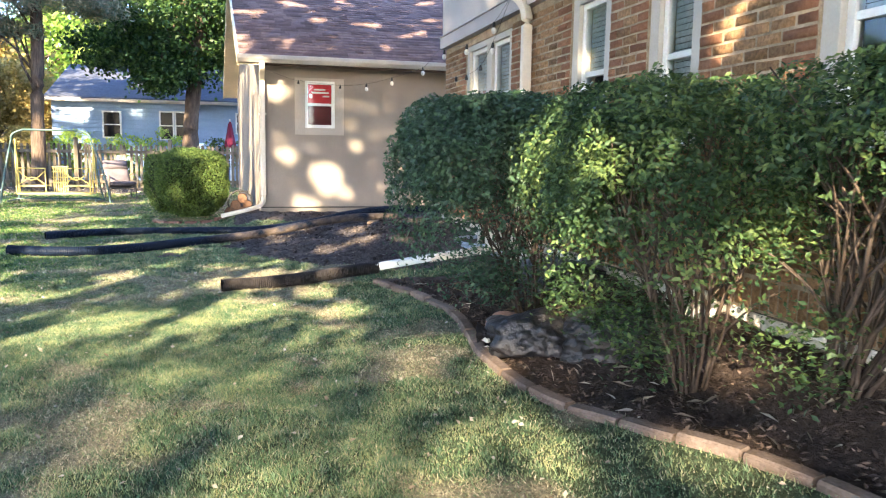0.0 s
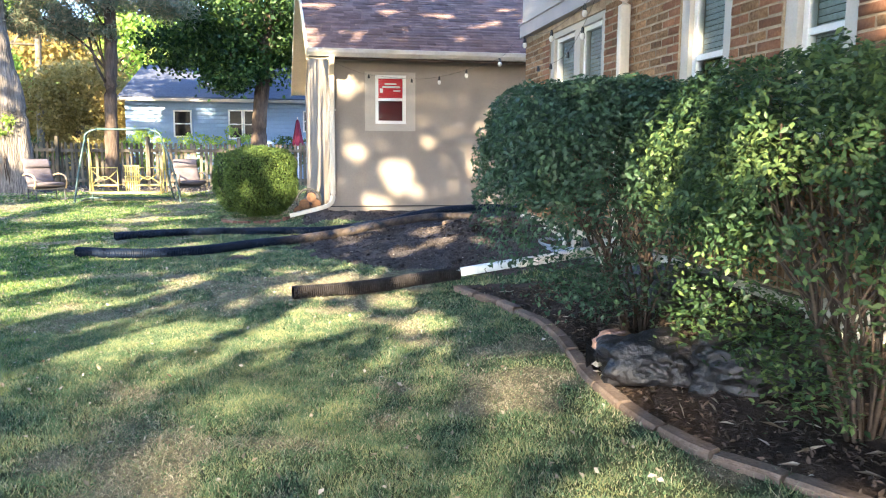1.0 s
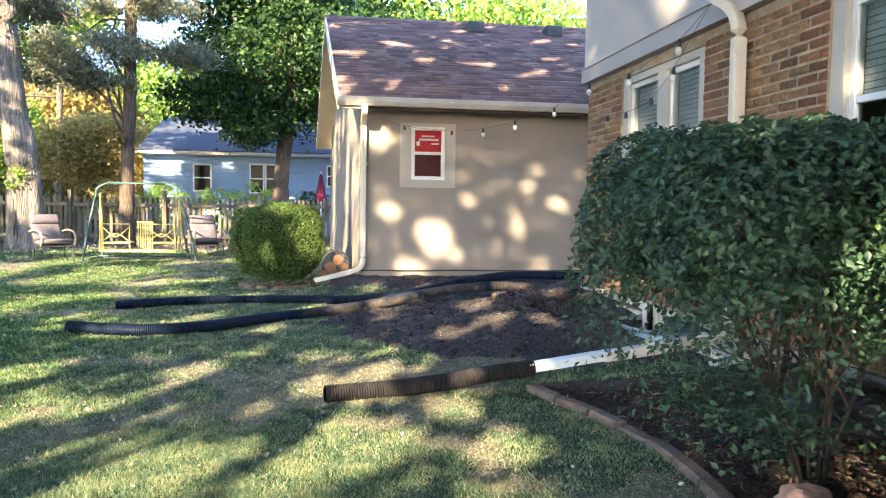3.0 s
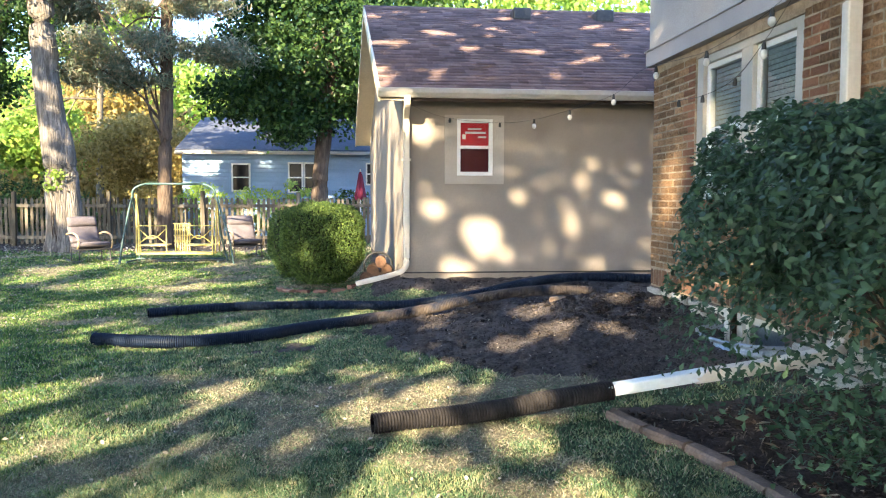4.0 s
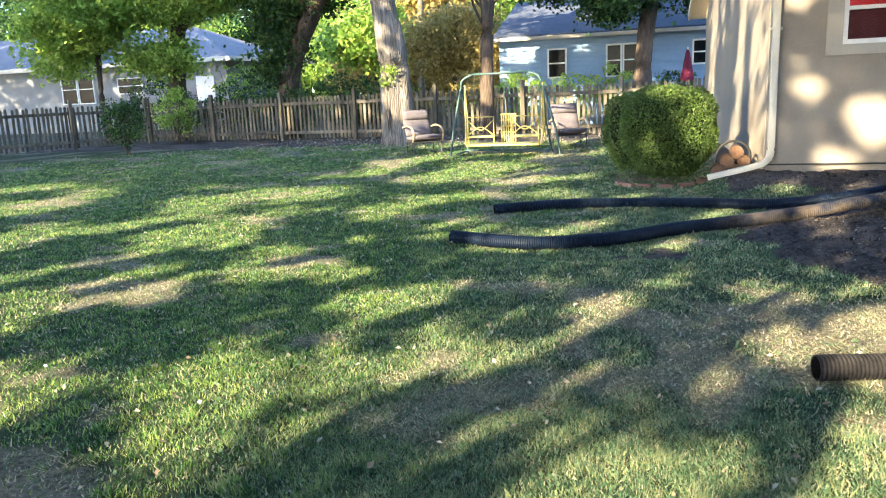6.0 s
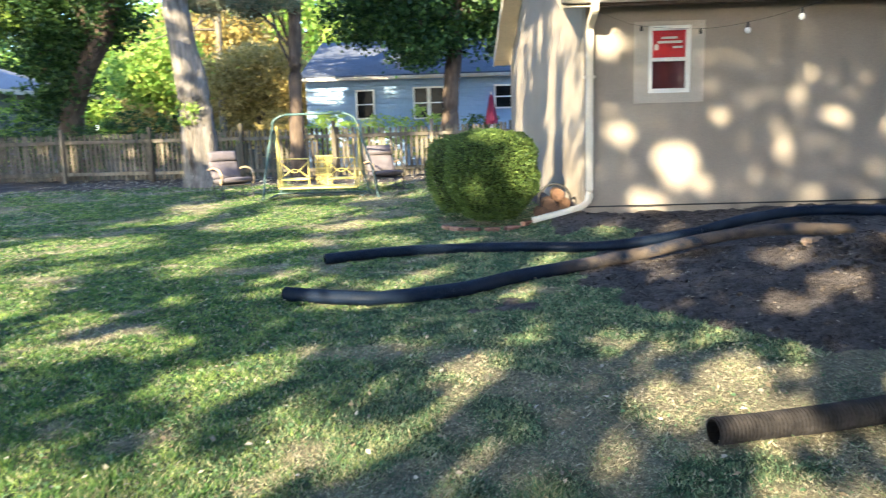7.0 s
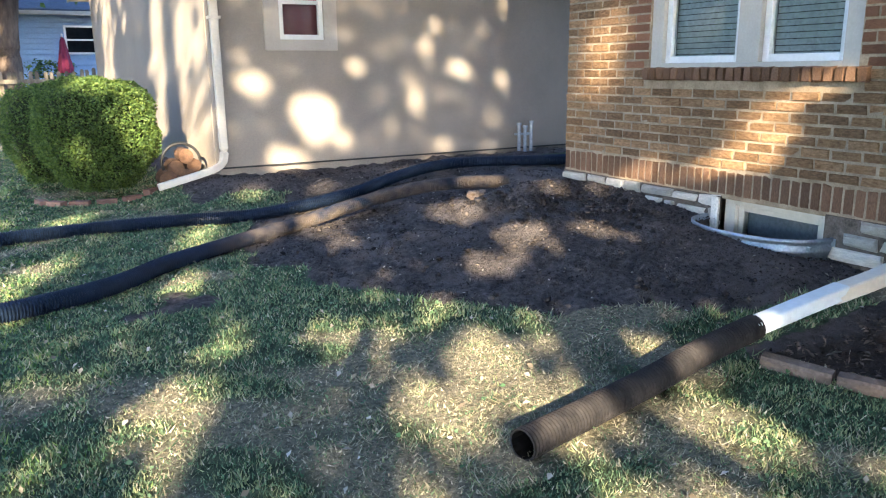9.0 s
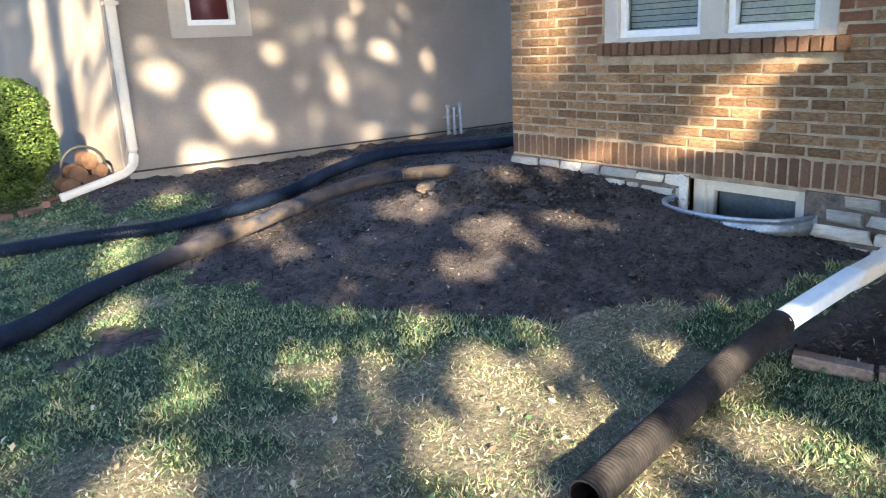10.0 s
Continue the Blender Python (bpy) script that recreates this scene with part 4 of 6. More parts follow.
def shade_leaves(n, u0, u1, w0, w1, rng):
    u, w = rng.uniform(u0, u1, n), rng.uniform(w0, w1, n)
    keep = np.ones(n, bool)
    stray = rng.uniform(0, 1, n)
    for a, b, ra, rb, veil in gaps():
        keep &= ((((u - a) / (ra + 0.05)) ** 2 + ((w - b) / (rb + 0.045)) ** 2) > 1) | (stray < veil)
    # where the ground point below lies: bands of sun over the open lawn, flecks on the garage roof and the gable
    s0 = -w * WW[2] / -SD[2]
    gx = u * UU[0] + w * WW[0] - s0 * SD[0]
    gy = u * UU[1] + w * WW[1] - s0 * SD[1]
    f1 = field(u, w, 1.05, 2.7, 1.5) + 0.6 * field(u, w, 2.6, 6.0, 4.5)
    open_lawn = (gx < np.where(gy < 10.0, -2.4 + 0.3 * f1, -1.2 - 0.03 * gy)) & (gy < 60)
    keep &= ~(open_lawn & (f1 > np.where((gy > 15) & (gx < -6.5), 0.75 - 1.1 * S((gy - 34) / 3) * S((gx + 13) / 3), np.where(gy > 36, -0.35, np.where(gy > 25, 0.25, np.where(gy > 17, -0.12, np.where((gy > 14) & (gx > -5), -0.12, 0.06)))))))
    # leaves thinned to brighten the shade on the foreground lawn
    keep &= ~((gy < 5.6) & (gx < 1.6) & (gx > -5) & (stray > 0.38))
    keep &= ~((gy > 5.6) & (gy < 9.3) & (gx > -2.4) & (gx < 1.2) & (stray > np.where(gx < 0.3, 0.52, 0.64)))
    f2 = field(u, w, 2.6, 3.2, 9.5)
    roof = (gy > 20.3) & ~open_lawn
    keep &= ~(roof & (f2 > 0.41))
    # the gable wall takes long streaks of sun
    wy = (1.135 - u) / 0.468
    w0 = (0.46 - 0.056 * (wy - GY)) * WW[0] + wy * WW[1]
    gable = (u > -8.8) & (u < -5.5) & (w > w0 + 0.1) & (w < w0 + 2.9)
    keep &= ~(gable & (field(u, w, 2.6, 0.55, 13.5) > -0.10) & (stray > 0.09))
    hedge = ~open_lawn & (gx > 2.0) & (gy < 9) & ~((gy > 7.4) & (gx < 2.8))
    keep &= ~(hedge & (f2 > 0.55) & (w > 2.2))
    u, w, s0, gy = u[keep], w[keep], s0[keep], gy[keep]
    # leaves set closer for the near lawn, to sharpen its sun patches
    s = s0 + 27 - 14 * S((gy - 5.4) / 0.4) * (1 - S((gy - 10.8) / 0.8)) + rng.uniform(-2, 2, len(u))
    return u[:, None] * UU + w[:, None] * WW - s[:, None] * SD


def limb_pts(a, b, sag, rnd, n=6):
    a, b = Vector(a), Vector(b)
    out = []
    for i in range(n + 1):
        t = i / n
        p = a.lerp(b, t) + Vector((rnd.uniform(-1, 1), rnd.uniform(-1, 1), rnd.uniform(-0.5, 0.5))) * 0.04 * (b - a).length * math.sin(math.pi * t)
        p.z += sag * math.sin(math.pi * t)
        out.append(p)
    return out


def trunk_mesh(pts, r0, r1, seg=14, flare=1.45, rough=0.03):
    c = curve_pts(pts, 0.25)
    n = len(c)
    bm = bmesh.new()
    rs = [r0 + (r1 - r0) * i / (n - 1) for i in range(n)]
    for i in range(n):
        rs[i] *= 1 + (flare - 1) * math.exp(-i * 0.25 / 0.35)
    tube(bm, c, rs, seg)
    for v in bm.verts:
        q = v.co * 3.0
        v.co += Vector((noise.noise(q), noise.noise(q + Vector((9, 0, 0))), 0)) * rough
    return bm


def crown_points(blobs, per, rng, sd=0.33):
    """Leaf places: many small clumps scattered through each ellipsoid, thinner inside."""
    out = []
    for (cx, cy, cz), (rx, ry, rz), clumps in blobs:
        d = rng.normal(size=(clumps, 3))
        d /= np.linalg.norm(d, axis=1, keepdims=True)
        d *= (rng.uniform(0.25, 1.0, clumps) ** 0.45)[:, None]
        c = d * (rx, ry, rz) + (cx, cy, cz)
        k = rng.normal(size=(clumps, per, 3)) * sd * np.array([1, 1, 0.6]) * rng.uniform(0.6, 1.4, (clumps, 1, 1))
        out.append((c[:, None] + k).reshape(-1, 3))
    return np.concatenate(out)


def tree(label, trunk, r0, r1, blobs, per, size, leaf, bark, seed, limbs=6, limb_r=0.10, sd=0.33, name="tree", flare=1.45, aspect=0.7, fork=0.55):
    rnd, rng = random.Random(seed), np.random.default_rng(seed)
    x, y, _ = trunk[0]
    t = thing(name, label, "tree")
    part("trunk", trunk_mesh(trunk, r0, r1, flare=flare), bark, t, smooth=True)
    pts = crown_points(blobs, per, rng, sd)
    for i in range(limbs):
        (c, rr, _) = blobs[i % len(blobs)]
        end = Vector(c) + Vector((rnd.uniform(-0.7, 0.7) * rr[0], rnd.uniform(-0.7, 0.7) * rr[1], rnd.uniform(-0.3, 0.6) * rr[2]))
        k = rnd.uniform(fork, 1.0)
        j = min(int(k * (len(trunk) - 1)), len(trunk) - 2)
        start = Vector(trunk[j]).lerp(Vector(trunk[j + 1]), k * (len(trunk) - 1) - j)
        pl = limb_pts(start, end, 0.25, rnd)
        part("limb", tube(bmesh.new(), pl, [limb_r * (1 - 0.8 * q / (len(pl) - 1)) for q in range(len(pl))], 7), bark, t, smooth=True)
    leaves("crown", pts, size, leaf, t, aspect=aspect)
    return t


# Trunks and limbs carry the light-shaping leaves; all stand out of view.
def build_shade_trees():
    rng = np.random.default_rng(21)
    pts = np.concatenate([shade_leaves(175000, -15.0, 10.5, -2.0, 12.5, rng), shade_leaves(45000, -26.0, -15.0, -1.0, 11.0, rng)])
    far = shade_leaves(40000, -52.0, -24.0, 0.0, 14.5, rng)
    bases = [(-9.5, -13.0), (-15.5, -4.0), (-8.0, -7.5), (-3.0, -15.5), (2.6, -12.0), (-22.0, 3.0), (-26.0, -6.0)]
    d = np.stack([np.hypot(pts[:, 0] - x, pts[:, 1] - y) for x, y in bases], 1)
    near = d.argmin(1)
    for k, (x, y) in enumerate(bases):
        t = thing("shade_tree", "unseen leafy tree added to shade the yard", "tree", "shade trees round the yard")
        part("trunk", trunk_mesh([(x, y, -0.1), (x + 0.1, y, 2.5), (x - 0.1, y + 0.1, 5.0), (x, y, 8.0)], 0.30, 0.14), M_BARK, t, smooth=True)
        rnd = random.Random(k)
        sub = pts[near == k]
        for i in range(4):
            e = Vector((x, y, 6.0)).lerp(Vector(sub[rnd.randrange(len(sub))]), 0.4)
            pl = limb_pts((x, y, 4.5 + 0.4 * i), e, 0.2, rnd)
            part("limb", tube(bmesh.new(), pl, [0.07 * (1 - 0.75 * q / (len(pl) - 1)) for q in range(len(pl))], 6), M_BARK, t, smooth=True)
        leaves("crown", sub, 0.21, M_MAPLE, t, aspect=0.85)
    for k, (x, y) in enumerate(((-33.0, 8.0), (-40.0, 0.0))):
        t = thing("shade_tree", "unseen leafy tree added to shade the yard", "tree", "shade trees round the yard")
        part("trunk", trunk_mesh([(x, y, -0.1), (x + 0.1, y, 2.5), (x - 0.1, y + 0.1, 5.0), (x, y, 8.0)], 0.30, 0.14), M_BARK, t, smooth=True)
        leaves("crown", far[k::2], 0.40, M_MAPLE, t, aspect=0.85)


build_shade_trees()


# ---- trees in view ----
OLD_TREE = tree("tall old tree with furrowed grey bark by the fence", [(-7.42, 22.2, -0.1), (-7.45, 22.2, 1.2), (-7.52, 22.2, 2.6), (-7.72, 22.25, 4.6), (-7.9, 22.3, 8.5)], 0.34, 0.26,
     [((-8.2, 22.5, 10.5), (3.6, 3.4, 2.6), 170), ((-9.5, 21.5, 7.0), (2.4, 1.8, 1.2), 34), ((-11.5, 22.5, 6.0), (2.2, 1.8, 0.8), 16)], 80, 0.13, M_MAPLE, M_BARK, 11, limbs=6, limb_r=0.15, fork=0.86)
part("trunk", trunk_mesh([(-7.20, 22.22, -0.1), (-7.22, 22.22, 1.2), (-7.26, 22.22, 2.4), (-7.36, 22.24, 3.0), (-7.52, 22.24, 3.5)], 0.30, 0.14, flare=1.3), M_BARK, OLD_TREE, smooth=True)
tree("slender pine with brown trunk and grey-green needles", [(-5.28, 23.2, -0.1), (-5.25, 23.2, 2.0), (-5.15, 23.2, 4.5), (-5.05, 23.2, 10)], 0.19, 0.12,
     [((-6.0, 23.0, 5.2), (1.5, 1.2, 0.35), 22), ((-4.7, 23.1, 6.4), (1.5, 1.3, 0.4), 24), ((-5.8, 23.4, 4.3), (0.9, 0.8, 0.25), 10), ((-6.9, 23.0, 4.6), (0.8, 0.8, 0.3), 16), ((-5.2, 23.2, 8.2), (2.0, 1.8, 1.2), 46), ((-7.2, 23.0, 6.2), (1.1, 0.9, 0.3), 18), ((-3.8, 23.1, 5.1), (0.9, 0.8, 0.25), 14)], 240, 0.17, M_NEEDLE, M_BARK_BROWN, 12, limbs=16, limb_r=0.04, sd=0.22, aspect=0.16, fork=0.36)
tree("dark green maple with forked trunk behind the fence", [(-1.52, 25.9, -0.1), (-1.5, 25.9, 1.4), (-1.42, 25.9, 2.7), (-1.2, 26.0, 4.2), (-0.9, 26.1, 7)], 0.27, 0.15,
     [((-1.6, 26.0, 6.0), (2.9, 2.3, 1.9), 165), ((-3.2, 25.6, 4.4), (1.6, 1.3, 0.9), 56), ((0.2, 25.8, 4.3), (1.7, 1.4, 1.1), 60), ((-1.8, 26.0, 8.5), (2.6, 2.3, 2.0), 120), ((-2.2, 25.4, 3.5), (0.9, 0.8, 0.4), 30)], 95, 0.145, M_MAPLE, M_BARK_BROWN, 13, limbs=10, limb_r=0.15, sd=0.27)
tree("dark leaning tree with ivy beyond the fence", [(-12.9, 26.6, -0.1), (-12.8, 26.6, 1.5), (-12.4, 26.6, 2.8), (-11.4, 26.6, 4.6), (-10.4, 26.6, 7.5)], 0.36, 0.22,
     [((-12.6, 26.9, 5.0), (2.2, 1.5, 1.2), 120), ((-10.5, 26.9, 7.2), (2.6, 1.8, 1.6), 120), ((-13.0, 26.5, 3.2), (0.7, 0.6, 1.4), 50), ((-14.6, 27.0, 6.0), (2.0, 1.8, 1.4), 80)], 90, 0.14, M_MAPLE, M_BARK_BROWN, 14, limbs=7, limb_r=0.12)
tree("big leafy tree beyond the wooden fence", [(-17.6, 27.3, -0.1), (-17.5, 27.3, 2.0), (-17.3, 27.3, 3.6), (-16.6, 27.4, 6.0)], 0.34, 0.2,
     [((-17.5, 26.8, 4.9), (2.6, 1.6, 0.9), 110), ((-20.0, 25.5, 4.3), (2.0, 1.6, 1.2), 110), ((-15.2, 26.8, 5.0), (1.6, 1.5, 0.8), 60), ((-17.6, 26.6, 2.9), (1.4, 0.8, 0.7), 50)], 90, 0.14, M_SUNLIT_LEAF, M_BARK_BROWN, 15, limbs=8, limb_r=0.12)
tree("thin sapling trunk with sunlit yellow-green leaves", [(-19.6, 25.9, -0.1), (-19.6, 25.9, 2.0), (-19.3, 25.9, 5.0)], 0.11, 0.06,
     [((-19.4, 25.6, 4.5), (1.8, 1.3, 1.1), 80), ((-20.6, 25.4, 3.0), (1.0, 0.9, 0.7), 40)], 50, 0.17, M_SUNLIT_LEAF, M_BARK_BROWN, 16, limbs=7, limb_r=0.04)
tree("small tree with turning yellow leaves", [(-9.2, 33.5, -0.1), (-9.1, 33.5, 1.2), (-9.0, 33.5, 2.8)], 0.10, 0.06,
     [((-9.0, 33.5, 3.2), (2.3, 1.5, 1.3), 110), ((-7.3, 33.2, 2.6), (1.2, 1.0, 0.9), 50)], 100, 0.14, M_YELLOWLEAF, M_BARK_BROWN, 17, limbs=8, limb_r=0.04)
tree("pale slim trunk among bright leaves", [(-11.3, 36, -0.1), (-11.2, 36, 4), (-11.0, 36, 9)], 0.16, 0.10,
     [((-11.5, 36, 9.0), (2.6, 2.0, 2.0), 80), ((-14.0, 37, 4.0), (2.4, 1.5, 1.6), 90)], 55, 0.24, M_SUNLIT_LEAF, M_FENCE, 18, limbs=6, limb_r=0.06)
for k, (x, y, h, w, leaf) in enumerate(((-18, 50, 9, 5.5, M_SUNLIT_LEAF), (-26, 54, 11, 6, M_MAPLE), (-9.5, 50, 10, 4.5, M_SUNLIT_LEAF), (-34, 47, 10, 6, M_SUNLIT_LEAF), (-2.0, 46, 12, 5.5, M_MAPLE), (6.0, 36, 11, 4.5, M_SUNLIT_LEAF), (11.5, 38, 11, 5, M_SUNLIT_LEAF), (1.5, 36, 12, 4.5, M_MAPLE), (-45, 50, 10, 6, M_MAPLE), (-14.0, 44, 7, 4.0, M_YELLOWLEAF))):
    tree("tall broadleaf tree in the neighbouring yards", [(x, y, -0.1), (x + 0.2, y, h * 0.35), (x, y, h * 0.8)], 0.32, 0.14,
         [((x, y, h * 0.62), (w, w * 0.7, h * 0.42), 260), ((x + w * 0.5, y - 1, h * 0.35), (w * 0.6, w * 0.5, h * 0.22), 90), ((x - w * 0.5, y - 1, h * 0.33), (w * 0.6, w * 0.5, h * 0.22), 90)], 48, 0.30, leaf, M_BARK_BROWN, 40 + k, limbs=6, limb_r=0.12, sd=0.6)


# woods in the distance
def build_woods():
    rng = np.random.default_rng(5)
    n = 18000
    x = rng.uniform(-110, 60, n)
    y = rng.uniform(66, 84, n)
    top = 9 + 5 * np.array([noise.noise((a * 0.12, 3.0, 1.0)) for a in x]) + 2.5 * np.array([noise.noise((a * 0.5, 7.0, 1.0)) for a in x])
    z = rng.uniform(0, 1, n) ** 0.8 * top
    c = np.stack([x, y, z], 1)
    ob = leaves("distant_woods", c, 1.3, M_SUNLIT_LEAF, None, aspect=0.8)
    tagged(ob, "sunlit green woods behind the neighbouring gardens", "woods", kind="stuff")


build_woods()


# ---- fence ----
def fence_line(name, a, b, label, gap_seed):
    rnd = random.Random(gap_seed)
    t = thing(name, label, "fence")
    a, b = Vector(a), Vector(b)
    n = (b - a).length
    ang = math.atan2(b.y - a.y, b.x - a.x)
    # one picket mesh with a dog-eared top, shared by all
    me = bpy.data.meshes.new("picket")
    bm = poly_prism(bmesh.new(), [(-0.039, 0, 0.06), (0.039, 0, 0.06), (0.039, 0, 1.27), (0.02, 0, 1.31), (-0.02, 0, 1.31), (-0.039, 0, 1.27)], (0, 0.018, 0))
    bm.to_mesh(me)
    bm.free()
    me.materials.append(M_FENCE)
    x = 0.05
    while x < n:
        p = a + (b - a) * (x / n)
        ob = new("picket", me)
        ob.parent = t
        ob.matrix_basis = pose(p.x, p.y, g(p.x, p.y) + rnd.uniform(-0.03, 0.02), rnd.uniform(-1, 1), rnd.uniform(-1.2, 1.2), math.degrees(ang))
        x += 0.136 + rnd.uniform(-0.008, 0.012)
    pm = bpy.data.meshes.new("post")
    bm = boxed(-0.05, 0.05, -0.05, 0.05, -0.3, 1.46, 0.012)
    bm.to_mesh(pm)
    bm.free()
    pm.materials.append(M_FENCE)
    k = max(1, round(n / 2.42))
    for i in range(k + 1):
        p = a + (b - a) * (i / k)
        ob = new("post", pm)
        ob.parent = t
        ob.matrix_basis = pose(p.x + 0.07 * math.sin(ang), p.y - 0.07 * math.cos(ang), g(p.x, p.y) + rnd.uniform(0, 0.05), rnd.uniform(-1, 1), rnd.uniform(-1, 1), math.degrees(ang))
        if i < k:
            for z in (0.24, 1.10):
                q = a + (b - a) * ((i + 0.5) / k)
                bm = boxed(-n / k / 2 + 0.052, n / k / 2 - 0.052, -0.06, -0.022, z - 0.045, z + 0.045, 0.004)
                r = part("rail", bm, M_FENCE, t)
                r.matrix_basis = pose(q.x, q.y, g(q.x, q.y), 0, rnd.uniform(-0.4, 0.4), math.degrees(ang))
    return t


fence_line("fence", (-17.2, 25.25, 0), (0.6, 23.75, 0), "weathered grey wooden picket fence with posts and rails", 5)
fence_line("fence", (-21.5, 16.5, 0), (-17.3, 25.15, 0), "weathered wooden picket fence closing the yard's side", 6)


# ---- neighbouring houses ----
def far_window(parent, x0, x1, z0, z1, y):
    w = new("window")
    w.parent = parent
    for a, b, c, d in ((x0, x0 + 0.05, z0, z1), (x1 - 0.05, x1, z0, z1), (x0 + 0.05, x1 - 0.05, z0, z0 + 0.05), (x0 + 0.05, x1 - 0.05, z1 - 0.05, z1), (x0 + 0.05, x1 - 0.05, (z0 + z1) / 2 - 0.02, (z0 + z1) / 2 + 0.02)):
        part("frame", boxed(a, b, y - 0.05, y + 0.03, c, d), M_WHITE, w)
    part("pane", boxed(x0 + 0.05, x1 - 0.05, y - 0.012, y, z0 + 0.05, z1 - 0.05), M_DARKPANE, w)


M_DARKPANE = mat("dark_window_pane", (0.004, 0.005, 0.007), (0.010, 0.012, 0.014), 2.0, 0.06, 0.0, 20, spec=0.05)


def siding(parent, x0, x1, y, z0, z1, material, step=0.115):
    """Lapped boards, each its own length of the wall."""
    z = z0
    bm0 = poly_prism(bmesh.new(), [(x0, y + 0.02, 0), (x0, y - 0.045, 0), (x0, y - 0.018, step - 0.018), (x0, y + 0.02, step - 0.018)], (x1 - x0, 0, 0))
    me = bpy.data.meshes.new("siding_board")
    bm0.to_mesh(me)
    bm0.free()
    me.materials.append(material)
    while z < z1:
        ob = new("siding_board", me)
        ob.parent = parent
        ob.location = (0, 0, z)
        z += step


def build_blue_house():
    t = thing("blue_house", "single-storey blue clapboard house with grey roof", "house")
    x0, x1, y = -6.2, 7.0, 29.0
    part("wall", boxed(x0, x1, y + 0.02, y + 7.9, -0.1, 2.9), M_BLUE, t)
    siding(t, x0, x1, y, 0.3, 2.75, M_BLUE, 0.14)
    bm = poly_prism(bmesh.new(), [(x0 - 0.15, y - 0.35, 2.90), (x1, y - 0.35, 2.90), (x1, y + 4, 4.40), (x0 - 0.15, y + 4, 4.40)], (0, 0, 0.10))
    roof = part("roof", bm, M_BLUE_ROOF, t, "dark grey-blue shingle roof")
    part("roof", poly_prism(bmesh.new(), [(x0 - 0.15, y + 4.001, 4.40), (x1, y + 4.001, 4.40), (x1, y + 8.3, 2.90), (x0 - 0.15, y + 8.3, 2.90)], (0, 0, 0.10)), M_BLUE_ROOF, t)
    part("gutter", boxed(x0 - 0.15, x1, y - 0.45, y - 0.352, 2.84, 2.95, 0.01), M_GUTTER, t)
    part("gable_wall", poly_prism(bmesh.new(), [(x0 + 0.01, y + 0.1, 2.9), (x0 + 0.01, y + 7.9, 2.9), (x0 + 0.01, y + 4, 4.3)], (0.1, 0, 0)), M_BLUE, t)
    part("vent_pipe", tube(bmesh.new(), [(-4.6, y + 3.6, 4.2), (-4.6, y + 3.6, 4.62)], 0.06, 8), M_DARKSTEEL, t)
    for a, b, c, d in ((-4.60, -3.98, 1.62, 2.56), (-2.74, -2.24, 1.58, 2.60), (-2.22, -1.72, 1.58, 2.60), (-0.14, 0.75, 1.84, 2.60)):
        far_window(t, a, b, c, d, y - 0.055)


def build_left_house():
    t = thing("pale_house", "pale single-storey house with grey hipped roof", "house")
    x0, x1, y0, y1 = -46.0, -21.2, 36.3, 44.0
    part("wall", boxed(x0, x1, y0, y1, -0.1, 3.4), M_FARWALL, t)
    bm = bmesh.new()
    e, r = 3.38, 5.35
    a, b, c, d = [bm.verts.new(p) for p in ((x0 - 0.5, y0 - 0.6, e), (x1 + 0.6, y0 - 0.6, e), (x1 + 0.6, y1 + 0.6, e), (x0 - 0.5, y1 + 0.6, e))]
    p, q = bm.verts.new((x0 + 4, 40.1, r)), bm.verts.new((x1 - 4.2, 40.1, r))
    for f in ((a, b, q, p), (b, c, q), (c, d, p, q), (d, a, p), (d, c, b, a)):
        bm.faces.new(f)
    part("roof", bm, M_GREY_ROOF, t, "grey hipped shingle roof")
    part("fascia", boxed(x0 - 0.5, x1 + 0.62, y0 - 0.64, y0 - 0.602, 3.22, 3.42), M_CREAM, t)
    part("fascia", boxed(x1 + 0.602, x1 + 0.64, y0 - 0.60, y1 + 0.6, 3.22, 3.42), M_CREAM, t)
    part("chimney", boxed(-26.3, -25.6, 39.6, 40.4, 4.9, 6.0, 0.02), M_CLAY, t, "brick chimney")
    for a, b, c, d in ((-31.0, -30.0, 1.5, 3.0), (-29.95, -28.95, 1.5, 3.0), (-27.5, -26.0, 1.9, 2.7)):
        far_window(t, a, b, c, d, y0 - 0.02)
    part("porch_door", boxed(-22.9, -21.9, y0 - 0.06, y0 - 0.01, 0.2, 2.6, 0.01), M_WHITE, t)


build_blue_house()
build_left_house()


# ---- shrubs ----
def super_shell(n, c, r, rng, e=3.0, inner=0.62, zcut=None):
    """Points in the outer layer of a rounded box, with their outward normals."""
    d = rng.normal(size=(n, 3))
    d /= (np.abs(d) ** e).sum(1, keepdims=True) ** (1 / e)
    nrm = np.sign(d) * np.abs(d) ** (e - 1) / np.array(r)
    nrm /= np.linalg.norm(nrm, axis=1, keepdims=True)
    k = 1 - (1 - inner) * rng.uniform(0, 1, n) ** 1.6
    p = d * k[:, None] * np.array(r)
    bump = np.array([noise.noise(Vector(q * 3.2 + np.array(c))) for q in p])
    bump2 = np.array([noise.noise(Vector(q * 8.5 + np.array(c))) for q in p])
    p *= (1 + 0.10 * bump + 0.07 * bump2)[:, None]
    return p + np.array(c), nrm


